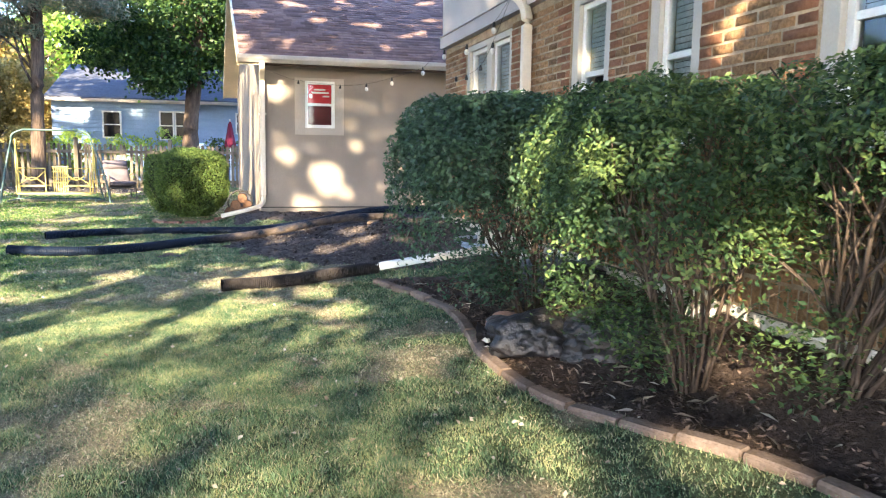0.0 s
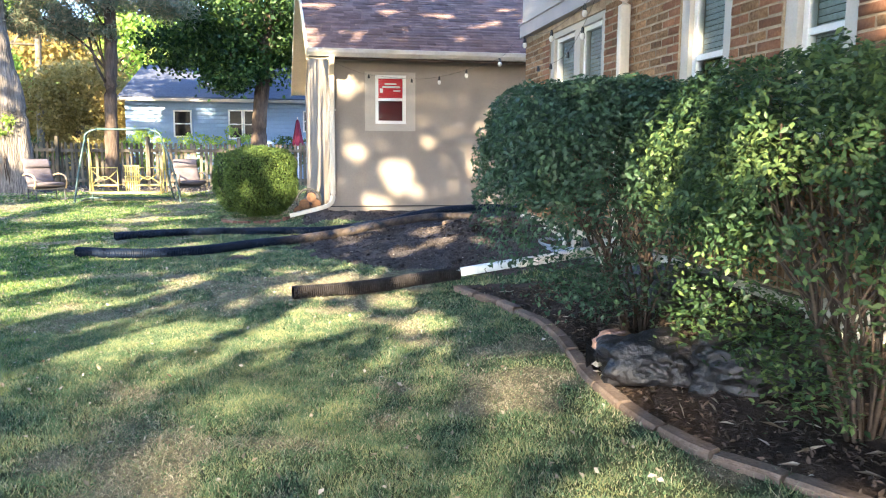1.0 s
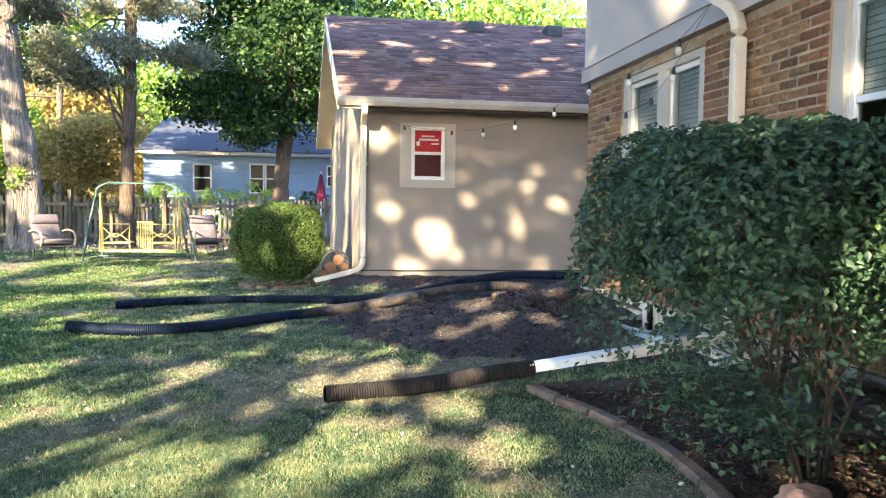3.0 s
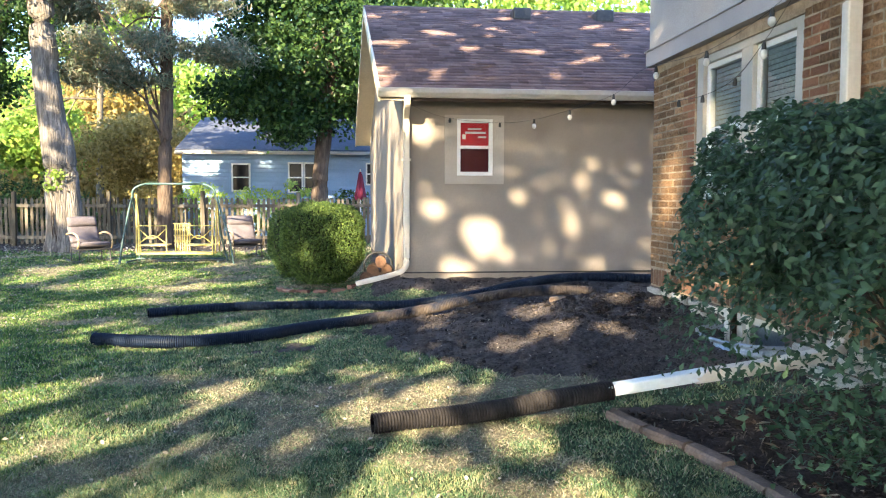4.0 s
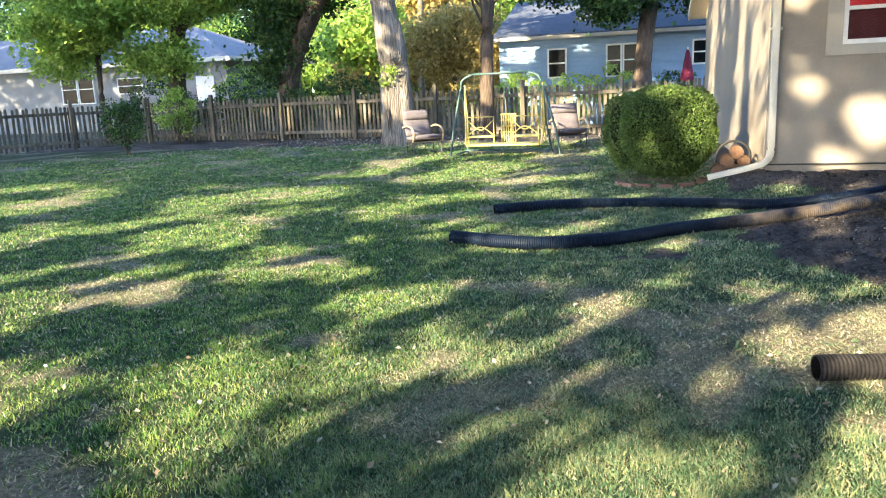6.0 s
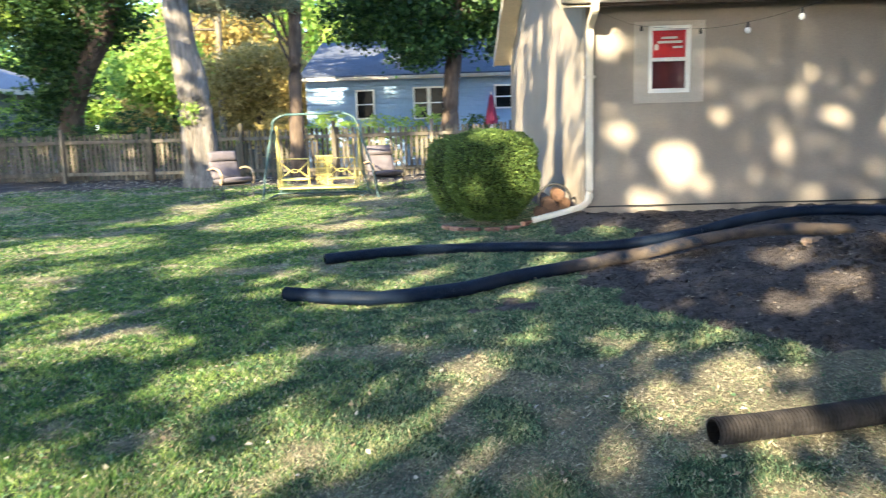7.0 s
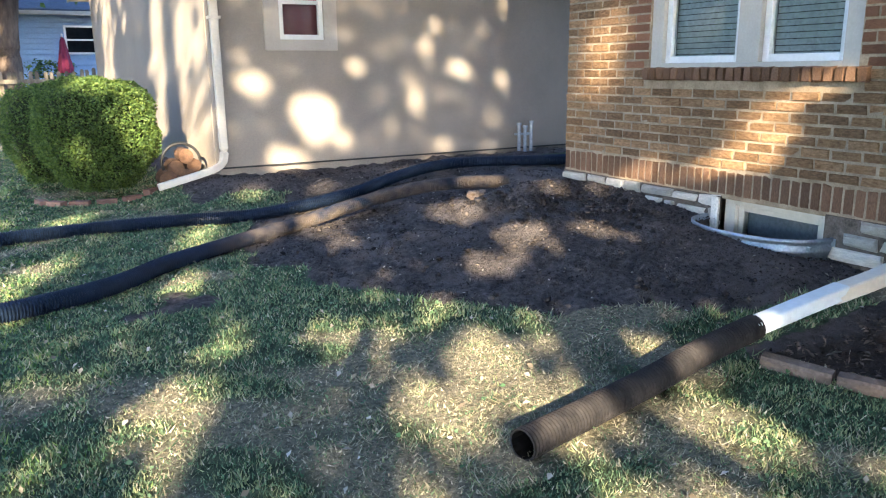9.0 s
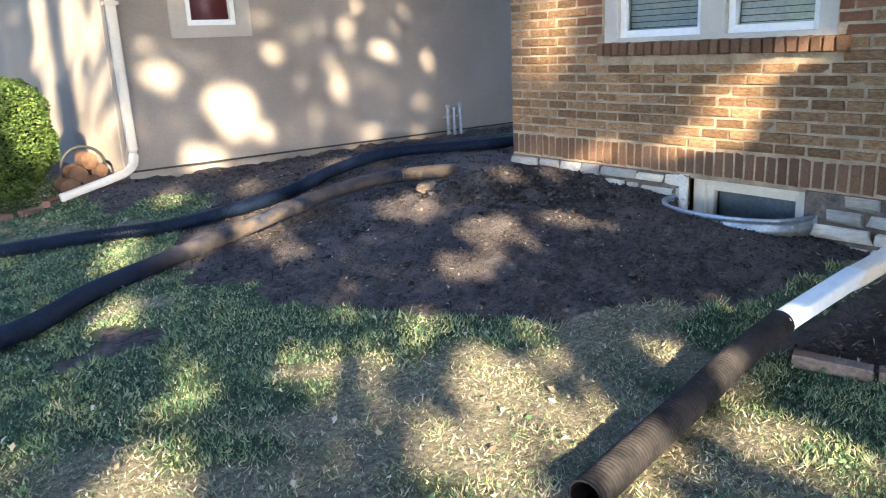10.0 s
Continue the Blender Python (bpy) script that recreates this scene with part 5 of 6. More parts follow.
def hedge(c, r, base, n, seed, label, stems=13, low=0.55, spray=(), leaf=M_HEDGE, size=0.042, thin=-0.33):
    rnd, rng = random.Random(seed), np.random.default_rng(seed)
    t = thing("hedge_shrub", label, "shrub", "clipped shrubs along the house", at=(0, 0, 0))
    p, nrm = super_shell(n, c, r, rng, e=4.0)
    # thinner foliage towards the foot, clumped
    f = np.array([noise.noise(Vector(q * 2.6)) for q in p])
    f2 = np.array([noise.noise(Vector(q * 7.0)) for q in p])
    dens = np.clip((p[:, 2] - low + 0.45 * f) / 0.75, 0.03, 1)
    keep = (rng.uniform(0, 1, n) < dens) & (p[:, 0] < HX - 0.03) & (p[:, 2] > 0.18) & (f2 > thin)
    p, nrm = p[keep], nrm[keep]
    for sp in spray:
        q = crown_points([(sp, (0.24, 0.24, 0.20), 26)], 22, rng, 0.07)
        p, nrm = np.concatenate([p, q]), np.concatenate([nrm, np.tile([0, 0, 1.0], (len(q), 1))])
    # stems fan out from the foot, each forking once or twice
    b = Vector(base)
    for i in range(stems):
        a = 2 * math.pi * (i + rnd.random() * 0.7) / stems
        out = rnd.uniform(0.25, 0.8)
        s = b + Vector((math.cos(a), math.sin(a), 0)) * rnd.uniform(0.02, 0.09)
        e = Vector((c[0] + math.cos(a) * r[0] * out, c[1] + math.sin(a) * r[1] * out, c[2] + r[2] * rnd.uniform(0.2, 0.75)))
        e.x = min(e.x, HX - 0.08)
        pl = [s]
        for q in range(1, 7):
            k = q / 6
            w = s.lerp(e, k)
            w.x = s.x + (e.x - s.x) * k ** 1.25
            w.y = s.y + (e.y - s.y) * k ** 1.25
            pl.append(w + Vector((rnd.uniform(-1, 1), rnd.uniform(-1, 1), 0)) * 0.03)
        r0 = rnd.uniform(0.008, 0.016)
        bm = tube(bmesh.new(), pl, [r0 * (1 - 0.7 * q / 6) for q in range(7)], 6)
        for q in (2, 3, 4):
            for _ in range(2):
                e2 = pl[q] + Vector((rnd.uniform(-0.35, 0.35), rnd.uniform(-0.35, 0.35), rnd.uniform(0.25, 0.6)))
                e2.x = min(e2.x, HX - 0.08)
                tube(bm, limb_pts(pl[q], e2, 0.03, rnd, 4), [0.008, 0.006, 0.005, 0.004, 0.003], 5)
        part("stem", bm, M_STEM_EAVE_SHADE, t, smooth=True)
    nrm = nrm * 0.8 + np.array([0, 0, 0.5])
    leaves("foliage", p, size, leaf, t, normal=nrm, spread=1.5, aspect=0.5)
    return t


hedge((2.16, 5.90, 0.95), (0.86, 0.94, 0.76), (2.30, 5.78, 0.05), 125000, 31, "large dense dark green clipped shrub with bare lower stems", stems=14, low=0.66, spray=((1.98, 6.1, 0.40), (2.0, 5.55, 0.45)), thin=-0.20)
hedge((2.40, 4.05, 0.98), (0.70, 0.82, 0.70), (2.47, 3.85, 0.06), 76000, 32, "large green clipped shrub with thin leafy foot", stems=16, low=0.70, spray=((2.15, 4.62, 0.48), (2.25, 4.2, 0.42), (2.2, 3.75, 0.36)), leaf=M_YOUNG, size=0.036, thin=-0.16)
hedge((2.66, 2.45, 1.42), (0.54, 0.86, 0.27), (2.78, 3.18, 0.10), 24000, 33, "clipped shrub with many bare brown stems", stems=20, low=0.9, spray=((2.42, 2.95, 0.52), (2.50, 3.12, 0.98)), leaf=M_YOUNG, size=0.034, thin=-0.25)


def topiary(c, r, n, seed, label, group=""):
    rng = np.random.default_rng(seed)
    t = thing("topiary_bush", label, "bush", group)
    p, _ = super_shell(n, c, r, rng, e=3.2, inner=0.86)
    p[:, :2] = np.array(c[:2]) + (p[:, :2] - np.array(c[:2])) * (1 - 0.22 * S((c[2] - p[:, 2]) / r[2]))[:, None]
    p = p[(p[:, 2] > 0.10)]
    # solid filler, its dark colour standing in for shade between the leaves
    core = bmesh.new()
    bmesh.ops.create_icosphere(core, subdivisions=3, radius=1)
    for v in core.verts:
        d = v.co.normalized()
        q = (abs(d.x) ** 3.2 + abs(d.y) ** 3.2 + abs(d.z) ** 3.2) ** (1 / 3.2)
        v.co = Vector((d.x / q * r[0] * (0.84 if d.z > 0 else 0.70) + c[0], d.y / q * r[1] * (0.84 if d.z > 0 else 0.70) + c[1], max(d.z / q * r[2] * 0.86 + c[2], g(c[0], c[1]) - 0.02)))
    part("core", core, M_CORE_SHADE, t, smooth=True)
    leaves("foliage", p, 0.036, M_TOPIARY, t, spread=1.0, aspect=0.5)
    return t


# dark green that paints the bushes' inner shade
M_CORE_SHADE = mat("bush_core_shade", (0.012, 0.018, 0.008), (0.03, 0.04, 0.015), 20, 0.95, 0.8, 60, spec=0.1)
topiary((-0.71, 14.62, 0.69), (0.625, 0.52, 0.60), 34000, 51, "boxy clipped evergreen bush beside the garage", "clipped bushes by the garage")
topiary((-1.16, 15.55, 0.64), (0.48, 0.5, 0.58), 16000, 52, "smaller clipped evergreen bush behind the larger one", "clipped bushes by the garage")


def leafy_plant(x, y, h, w, n, leaf, seed, label, z0=0.0):
    rnd, rng = random.Random(seed), np.random.default_rng(seed)
    t = thing("shrub", label, "shrub", "loose shrubs along the fence")
    pts = crown_points([((x, y, g(x, y) + z0 + h * 0.58), (w, w, h * 0.42), n)], 40, rng, 0.10)
    for i in range(5):
        e = (x + rnd.uniform(-w, w) * 0.7, y + rnd.uniform(-w, w) * 0.7, g(x, y) + z0 + h * rnd.uniform(0.5, 0.95))
        part("stem", tube(bmesh.new(), limb_pts((x + rnd.uniform(-0.05, 0.05), y, g(x, y) - 0.03), e, 0.05, rnd, 5), [0.018, 0.015, 0.012, 0.01, 0.007, 0.005], 5), M_STEM_EAVE_SHADE, t)
    pts = pts[pts[:, 2] > g(x, y) + 0.04]
    leaves("foliage", pts, 0.09, leaf, t, aspect=0.6)


leafy_plant(-14.4, 20.6, 1.5, 0.55, 60, M_MAPLE, 61, "loose green sapling on the lawn before the fence")
leafy_plant(-15.6, 24.4, 1.7, 0.6, 45, M_SUNLIT_LEAF, 62, "yellow-green shrub leaning on the fence")
for k, (x, y, h, w, leaf) in enumerate(((-5.0, 26.4, 1.75, 0.7, M_SUNLIT_LEAF), (-3.4, 26.8, 1.8, 0.8, M_SUNLIT_LEAF), (-2.3, 27.2, 1.9, 0.7, M_SUNLIT_LEAF), (-9.6, 26.2, 1.9, 0.9, M_MAPLE), (-11.2, 26.6, 2.0, 1.0, M_MAPLE), (-14.4, 27.0, 2.3, 1.1, M_MAPLE), (-15.4, 28.2, 2.6, 1.1, M_SUNLIT_LEAF), (-7.0, 28.5, 1.9, 0.9, M_YELLOWLEAF), (-19.0, 28.0, 2.2, 1.1, M_MAPLE), (-0.6, 27.8, 1.6, 0.6, M_MAPLE), (-16.6, 26.2, 1.5, 0.9, M_MAPLE), (-13.2, 26.0, 1.45, 0.9, M_MAPLE), (-12.1, 25.9, 1.5, 0.8, M_MAPLE), (-10.3, 25.8, 1.45, 0.9, M_MAPLE), (-8.5, 25.6, 1.4, 0.8, M_MAPLE), (-15.2, 26.2, 1.45, 0.8, M_MAPLE))):
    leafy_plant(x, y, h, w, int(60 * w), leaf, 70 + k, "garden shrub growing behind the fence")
leafy_plant(-7.45, 21.85, 0.55, 0.22, 8, M_SUNLIT_LEAF, 91, "ivy sprouts on the old tree trunk", z0=1.4)


# ---- things by the house ----
def build_window_well():
    t = thing("window_well", "galvanised corrugated steel window well round the basement window", "window well")
    cy, ry, rx = 8.90, 0.50, 0.40
    zr = 0.275
    prof = [(0.0, -0.30), (0.0, -0.10), (0.014, -0.085), (0.014, -0.055), (0.0, -0.042), (0.0, -0.03), (0.014, -0.018), (0.016, 0.0), (0.004, 0.006), (-0.006, 0.0), (-0.006, -0.30)]
    bm = bmesh.new()
    rings = []
    for i in range(25):
        a = math.pi * i / 24
        ca, sa = math.cos(a), math.sin(a) ** 0.8
        rings.append([bm.verts.new((HX - 0.01 - (rx + o) * sa, cy + (ry + o) * ca, zr + h)) for o, h in prof])
    for a, b in zip(rings, rings[1:]):
        for i in range(len(prof) - 1):
            bm.faces.new((a[i], a[i + 1], b[i + 1], b[i]))
    part("well_wall", bm, M_GALV, t, smooth=True)
    for a in (0.12, 0.5, 0.88):
        p = math.pi * a
        bm = boxed(-0.012, 0.012, -0.012, 0.012, -0.012, 0.012, 0.004)
        b = part("bolt", bm, M_GALV, t)
        b.location = (HX - 0.01 - (rx + 0.016) * math.sin(p) ** 0.8, cy + (ry + 0.016) * math.cos(p), zr - 0.05)
    for y in (cy - ry - 0.02, cy + ry + 0.005):
        part("flange", boxed(HX - 0.012, HX - 0.004, y - 0.01, y + 0.03, zr - 0.25, zr), M_GALV, t)


build_window_well()


def lump(name, c, r, rz, seed, material, label, category, group="", rough=0.18, flat=True, sub=4):
    bm = bmesh.new()
    bmesh.ops.create_icosphere(bm, subdivisions=sub, radius=1)
    for v in bm.verts:
        d = v.co.copy()
        f = 1 + rough * noise.noise(d * 1.3 + Vector((seed, 0, 0))) + rough * 0.55 * noise.noise(d * 3.1 + Vector((0, seed, 0))) + rough * 0.35 * abs(noise.noise(d * 6.3 + Vector((0, 0, seed))))
        v.co = Vector((d.x * r[0], d.y * r[1], max(d.z, -0.55 if flat else -1) * r[2])) * f
    ob = part(name, bm, material, smooth=True)
    ob.matrix_basis = pose(*c, 0, 0, rz)
    return tagged(ob, label, category, group)


BAGS = "black bags in the bed"


def garden_bag(c, r, rz, seed, label, neck=True):
    rnd = random.Random(int(seed * 10))
    t = thing("garden_bag", label, "bag", BAGS)
    bm = bmesh.new()
    bmesh.ops.create_icosphere(bm, subdivisions=5, radius=1)
    for v in bm.verts:
        d = v.co.copy()
        q = Vector((d.x * r[0], d.y * r[1], d.z * r[2]))
        fold = abs(noise.noise(Vector((q.x * 7, q.y * 16, q.z * 9)) + Vector((seed, 0, 0))))
        f = 1 + 0.26 * noise.noise(d * 1.4 + Vector((seed, 0, 0))) + 0.14 * noise.noise(d * 3.3 + Vector((0, seed, 0))) + 0.16 * fold + 0.05 * noise.noise(d * 11)
        e = 1 / (abs(d.x) ** 2.8 + abs(d.y) ** 2.8 + abs(d.z) ** 2.8) ** (1 / 2.8)
        v.co = Vector((q.x, q.y, max(q.z, -0.55 * r[2]))) * f * e * 0.92
    part("sack", bm, M_BAG, t, smooth=True)
    if neck:
        bm = bmesh.new()
        n = 14
        rings = []
        for x, w in ((0.80, 0.075), (0.98, 0.035), (1.04, 0.028), (1.12, 0.045), (1.24, 0.075)):
            rings.append([bm.verts.new((-x * r[0], math.cos(a) * w * (1 + 0.3 * (k % 2)), 0.02 + math.sin(a) * w * 0.7 * (1 + 0.3 * (k % 2)))) for k, a in enumerate(np.linspace(0, 2 * math.pi, n, endpoint=False))])
        for a, b in zip(rings, rings[1:]):
            for k in range(n):
                bm.faces.new((a[k], a[(k + 1) % n], b[(k + 1) % n], b[k]))
        bm.faces.new(rings[0])
        part("gathered_neck", bm, M_BAG, t, smooth=True)
        part("tie", tube(bmesh.new(), [(-1.01 * r[0] + 0.006 * math.cos(a), math.cos(a) * 0.04, 0.02 + math.sin(a) * 0.03) for a in np.linspace(0, 6.28, 13)], 0.006, 6), M_BLACK, t)
    t.matrix_basis = pose(*c, 0, rnd.uniform(-3, 3), rz)
    return t


garden_bag((1.95, 4.82, 0.15), (0.27, 0.19, 0.15), -24, 3.1, "slumped black fabric bag lying in the mulch bed")
garden_bag((2.42, 4.60, 0.18), (0.36, 0.24, 0.18), -14, 8.7, "full black fabric bag beside another under the shrub")
garden_bag((2.72, 6.15, 0.29), (0.26, 0.52, 0.14), 4, 5.3, "flat black bag lying against the foundation", neck=False)
strap = part("strap", tube(bmesh.new(), curve_pts([(2.16, 4.95, 0.12), (2.18, 4.78, 0.27), (2.22, 4.60, 0.30), (2.24, 4.42, 0.14)], 0.04), 0.010, 6), M_BLACK)
tagged(strap, "black strap lying over the fabric bags", "strap")
lump("stone", (1.93, 5.26, 0.13), (0.13, 0.10, 0.09), 20, 1.7, M_ROCK, "pinkish rounded stone in the mulch", "stone", "stones in the bed", 0.22)
lump("stone", (1.77, 5.08, 0.10), (0.10, 0.06, 0.05), 60, 4.2, M_LIME, "pale flat stone beside the edging", "stone", "stones in the bed", 0.25)
lump("stone", (2.93, 4.6, 0.37), (0.07, 0.30, 0.12), 0, 6.2, M_LIME, "pale fallen foundation stone by the wall", "stone", "stones in the bed", 0.2)
lump("dirt_clod", (1.98, 11.02, 0.27), (0.11, 0.08, 0.06), 30, 9.4, M_CLOD, "dry tan clod of earth on the soil", "clod", "", 0.4)


def build_logs():
    t = thing("log_rack", "a few cut logs under a black arch standing in for a shadow", "log rack")
    # black arch added in place of the rounded shadow above the logs
    bm = tube(bmesh.new(), [(0.10 + 0.21 * math.cos(a), 14.36, 0.36 + 0.21 * math.sin(a)) for a in np.linspace(-0.6, math.pi + 0.6, 22)], 0.016, 8)
    part("hoop", bm, M_BLACK, t, smooth=True)
    for k, (x, y, z, r) in enumerate(((0.02, 14.22, 0.315, 0.085), (0.14, 14.24, 0.43, 0.085), (-0.07, 14.2, 0.19, 0.10), (0.22, 14.26, 0.32, 0.08), (0.13, 14.24, 0.20, 0.09))):
        bm = bmesh.new()
        tube(bm, [(0, 0, 0), (0, 0.004, 0), (0, 0.33, 0), (0, 0.334, 0)], [r * 0.97, r, r * 0.95, r * 0.9], 14)
        for v in bm.verts:
            v.co += Vector((noise.noise(v.co * 9 + Vector((k, 0, 0))), 0, noise.noise(v.co * 9 + Vector((0, k, 5))))) * 0.012
        o = part("log", bm, M_LOG, t)
        o.location = (x, y, z)


build_logs()


def build_bush_edging():
    t = thing("bush_edging", "red brick edging in front of the clipped bush", "edging")
    for k in range(7):
        a = math.radians(200 + k * 23)
        x, y = -0.72 + 0.66 * math.cos(a), 14.66 + 0.55 * math.sin(a)
        b = part("brick", boxed(-0.10, 0.10, -0.045, 0.045, -0.05, 0.055, 0.006), M_CLAY, t)
        b.matrix_basis = pose(x, y, g(x, y) - 0.005, 0, 0, math.degrees(a) + 90 + (k * 37 % 9) - 4)


build_bush_edging()


def build_hose_pipes():
    t = thing("service_pipes", "three short grey pipes at the wall foot", "pipes")
    for k, (x, h) in enumerate(((4.48, 0.60), (4.58, 0.56), (4.68, 0.62))):
        bm = tube(bmesh.new(), [(x, GY - 0.06, 0.15), (x, GY - 0.06, h)], 0.022, 10)
        tube(bm, [(x, GY - 0.06, h), (x, GY - 0.06, h + 0.03)], 0.032, 10)
        part("pipe", bm, M_GALV, t, smooth=False)
    part("bracket", boxed(4.44, 4.73, GY - 0.035, GY - 0.001, 0.46, 0.49), M_GALV, t)


build_hose_pipes()


def string_lights(pts, bulbs, label):
    t = thing("string_lights", label, "string lights")
    part("wire", tube(bmesh.new(), curve_pts(pts, 0.10), 0.0022, 6), M_BLACK, t)
    for x, y, z, lit in bulbs:
        b = part("socket", tube(bmesh.new(), [(x, y, z + 0.005), (x, y, z - 0.02), (x, y, z - 0.06)], [0.008, 0.017, 0.019], 8), M_BLACK, t)
        if lit:
            bm = bmesh.new()
            bmesh.ops.create_uvsphere(bm, u_segments=10, v_segments=7, radius=0.03)
            bmesh.ops.transform(bm, matrix=Matrix.Translation((x, y, z - 0.09)) @ Matrix.Diagonal((1, 1, 1.3, 1)), verts=bm.verts)
            part("bulb", bm, M_BULB, t, "clear glass bulb", smooth=True)


string_lights([(0.42, 13.62, 2.70), (0.75, 13.75, 2.58), (1.12, 13.95, 2.50), (1.85, 14.0, 2.45), (2.24, 13.5, 2.45), (2.55, 12.8, 2.50), (2.93, 12.2, 2.62), (2.92, 11.2, 2.75), (2.90, 10.2, 2.67), (2.86, 9.4, 2.62), (2.87, 8.5, 2.72), (2.86, 7.9, 2.9)],
              [(1.12, 13.95, 2.50, False), (1.85, 14.0, 2.45, False), (2.24, 13.5, 2.45, True), (2.55, 12.8, 2.50, True), (2.93, 12.2, 2.62, True), (2.91, 10.8, 2.71, True), (2.87, 9.55, 2.62, True), (2.87, 8.5, 2.72, True)], "black cable with clear bulbs under the eaves")
string_lights([(2.95, 10.6, 2.32), (2.93, 9.74, 2.27), (2.93, 9.15, 2.33), (2.93, 8.71, 2.53), (2.90, 8.2, 2.80), (2.88, 7.9, 2.93)],
              [(2.95, 10.3, 2.30, False), (2.93, 9.74, 2.27, False), (2.93, 9.15, 2.33, False), (2.93, 8.71, 2.53, True)], "black cable with small bulbs by the brick wall")


# ---- garden seats ----
def build_swing():
    t = thing("glider_swing", "old green steel frame with a yellow double glider seat", "garden swing")
    r = 0.022
    for y in (18.55, 19.35):
        xa, xb = (-4.95, -2.72) if y < 19 else (-4.80, -2.98)
        pl = curve_pts([(xa, y, 0.0), (xa + 0.07, y + (0.1 if y < 19 else -0.1), 0.6), (-4.78, 18.95, 1.42), (-4.68, 18.95, 1.60), (-4.5, 18.95, 1.66)], 0.06)
        part("leg", tube(bmesh.new(), pl, r, 8), M_GREEN_STEEL, t, smooth=True)
        pl = curve_pts([(xb, y, 0.0), (xb - 0.12, y + (0.1 if y < 19 else -0.1), 0.6), (-3.14, 18.95, 1.42), (-3.24, 18.95, 1.60), (-3.42, 18.95, 1.66)], 0.06)
        part("leg", tube(bmesh.new(), pl, r, 8), M_GREEN_STEEL, t, smooth=True)
    part("top_bar", tube(bmesh.new(), [(-4.52, 18.95, 1.66), (-3.40, 18.95, 1.66)], r, 8), M_GREEN_STEEL, t, smooth=True)
    for x in (-4.82, -3.05):
        part("floor_bar", tube(bmesh.new(), [(x, 18.6, 0.10), (x, 19.3, 0.10)], 0.02, 8), M_GREEN_STEEL, t)
    part("floor_bar", tube(bmesh.new(), [(-4.82, 19.25, 0.12), (-3.05, 19.25, 0.12)], 0.02, 8), M_GREEN_STEEL, t)
    seat = part("glider", boxed(-4.66, -3.16, 18.70, 19.20, 0.24, 0.28, 0.01), M_YELLOW, t, "yellow glider platform")
    for x in (-4.70, -3.12):
        part("hanger", tube(bmesh.new(), [(x, 18.95, 1.45), (x + 0.02 * (1 if x < -4 else -1), 18.8, 0.26)], 0.018, 8), M_YELLOW, seat)
        part("hanger", tube(bmesh.new(), [(x, 18.95, 1.45), (x, 19.15, 0.26)], 0.012, 8), M_YELLOW, seat)
    for x0, x1 in ((-4.62, -4.08), (-3.72, -3.18)):
        for z in (0.42, 0.82):
            part("side_rail", tube(bmesh.new(), [(x0, 18.75, z), (x1, 18.75, z)], 0.012, 8), M_YELLOW, seat)
        for x in (x0, x1):
            part("upright", tube(bmesh.new(), [(x, 18.75, 0.27), (x, 18.75, 0.83)], 0.012, 8), M_YELLOW, seat)
        xm = (x0 + x1) / 2
        part("scroll", tube(bmesh.new(), curve_pts([(x0, 18.75, 0.76), (xm, 18.75, 0.56), (x1, 18.75, 0.76)], 0.03), 0.010, 6), M_YELLOW, seat)
        part("scroll", tube(bmesh.new(), curve_pts([(x0, 18.75, 0.46), (xm, 18.75, 0.62), (x1, 18.75, 0.46)], 0.03), 0.010, 6), M_YELLOW, seat)
        part("seat", boxed(x0, x1, 18.8, 19.15, 0.42, 0.44), M_YELLOW, seat)
    for k in range(7):
        x = -4.02 + 0.045 * k * 1.05
        part("slat", boxed(x, x + 0.02, 19.16, 19.18, 0.28, 0.86), M_YELLOW, seat)
    for z in (0.48, 0.60, 0.72, 0.84):
        part("slat", boxed(-4.04, -3.70, 19.15, 19.158, z, z + 0.02), M_YELLOW, seat)
    return t


build_swing()


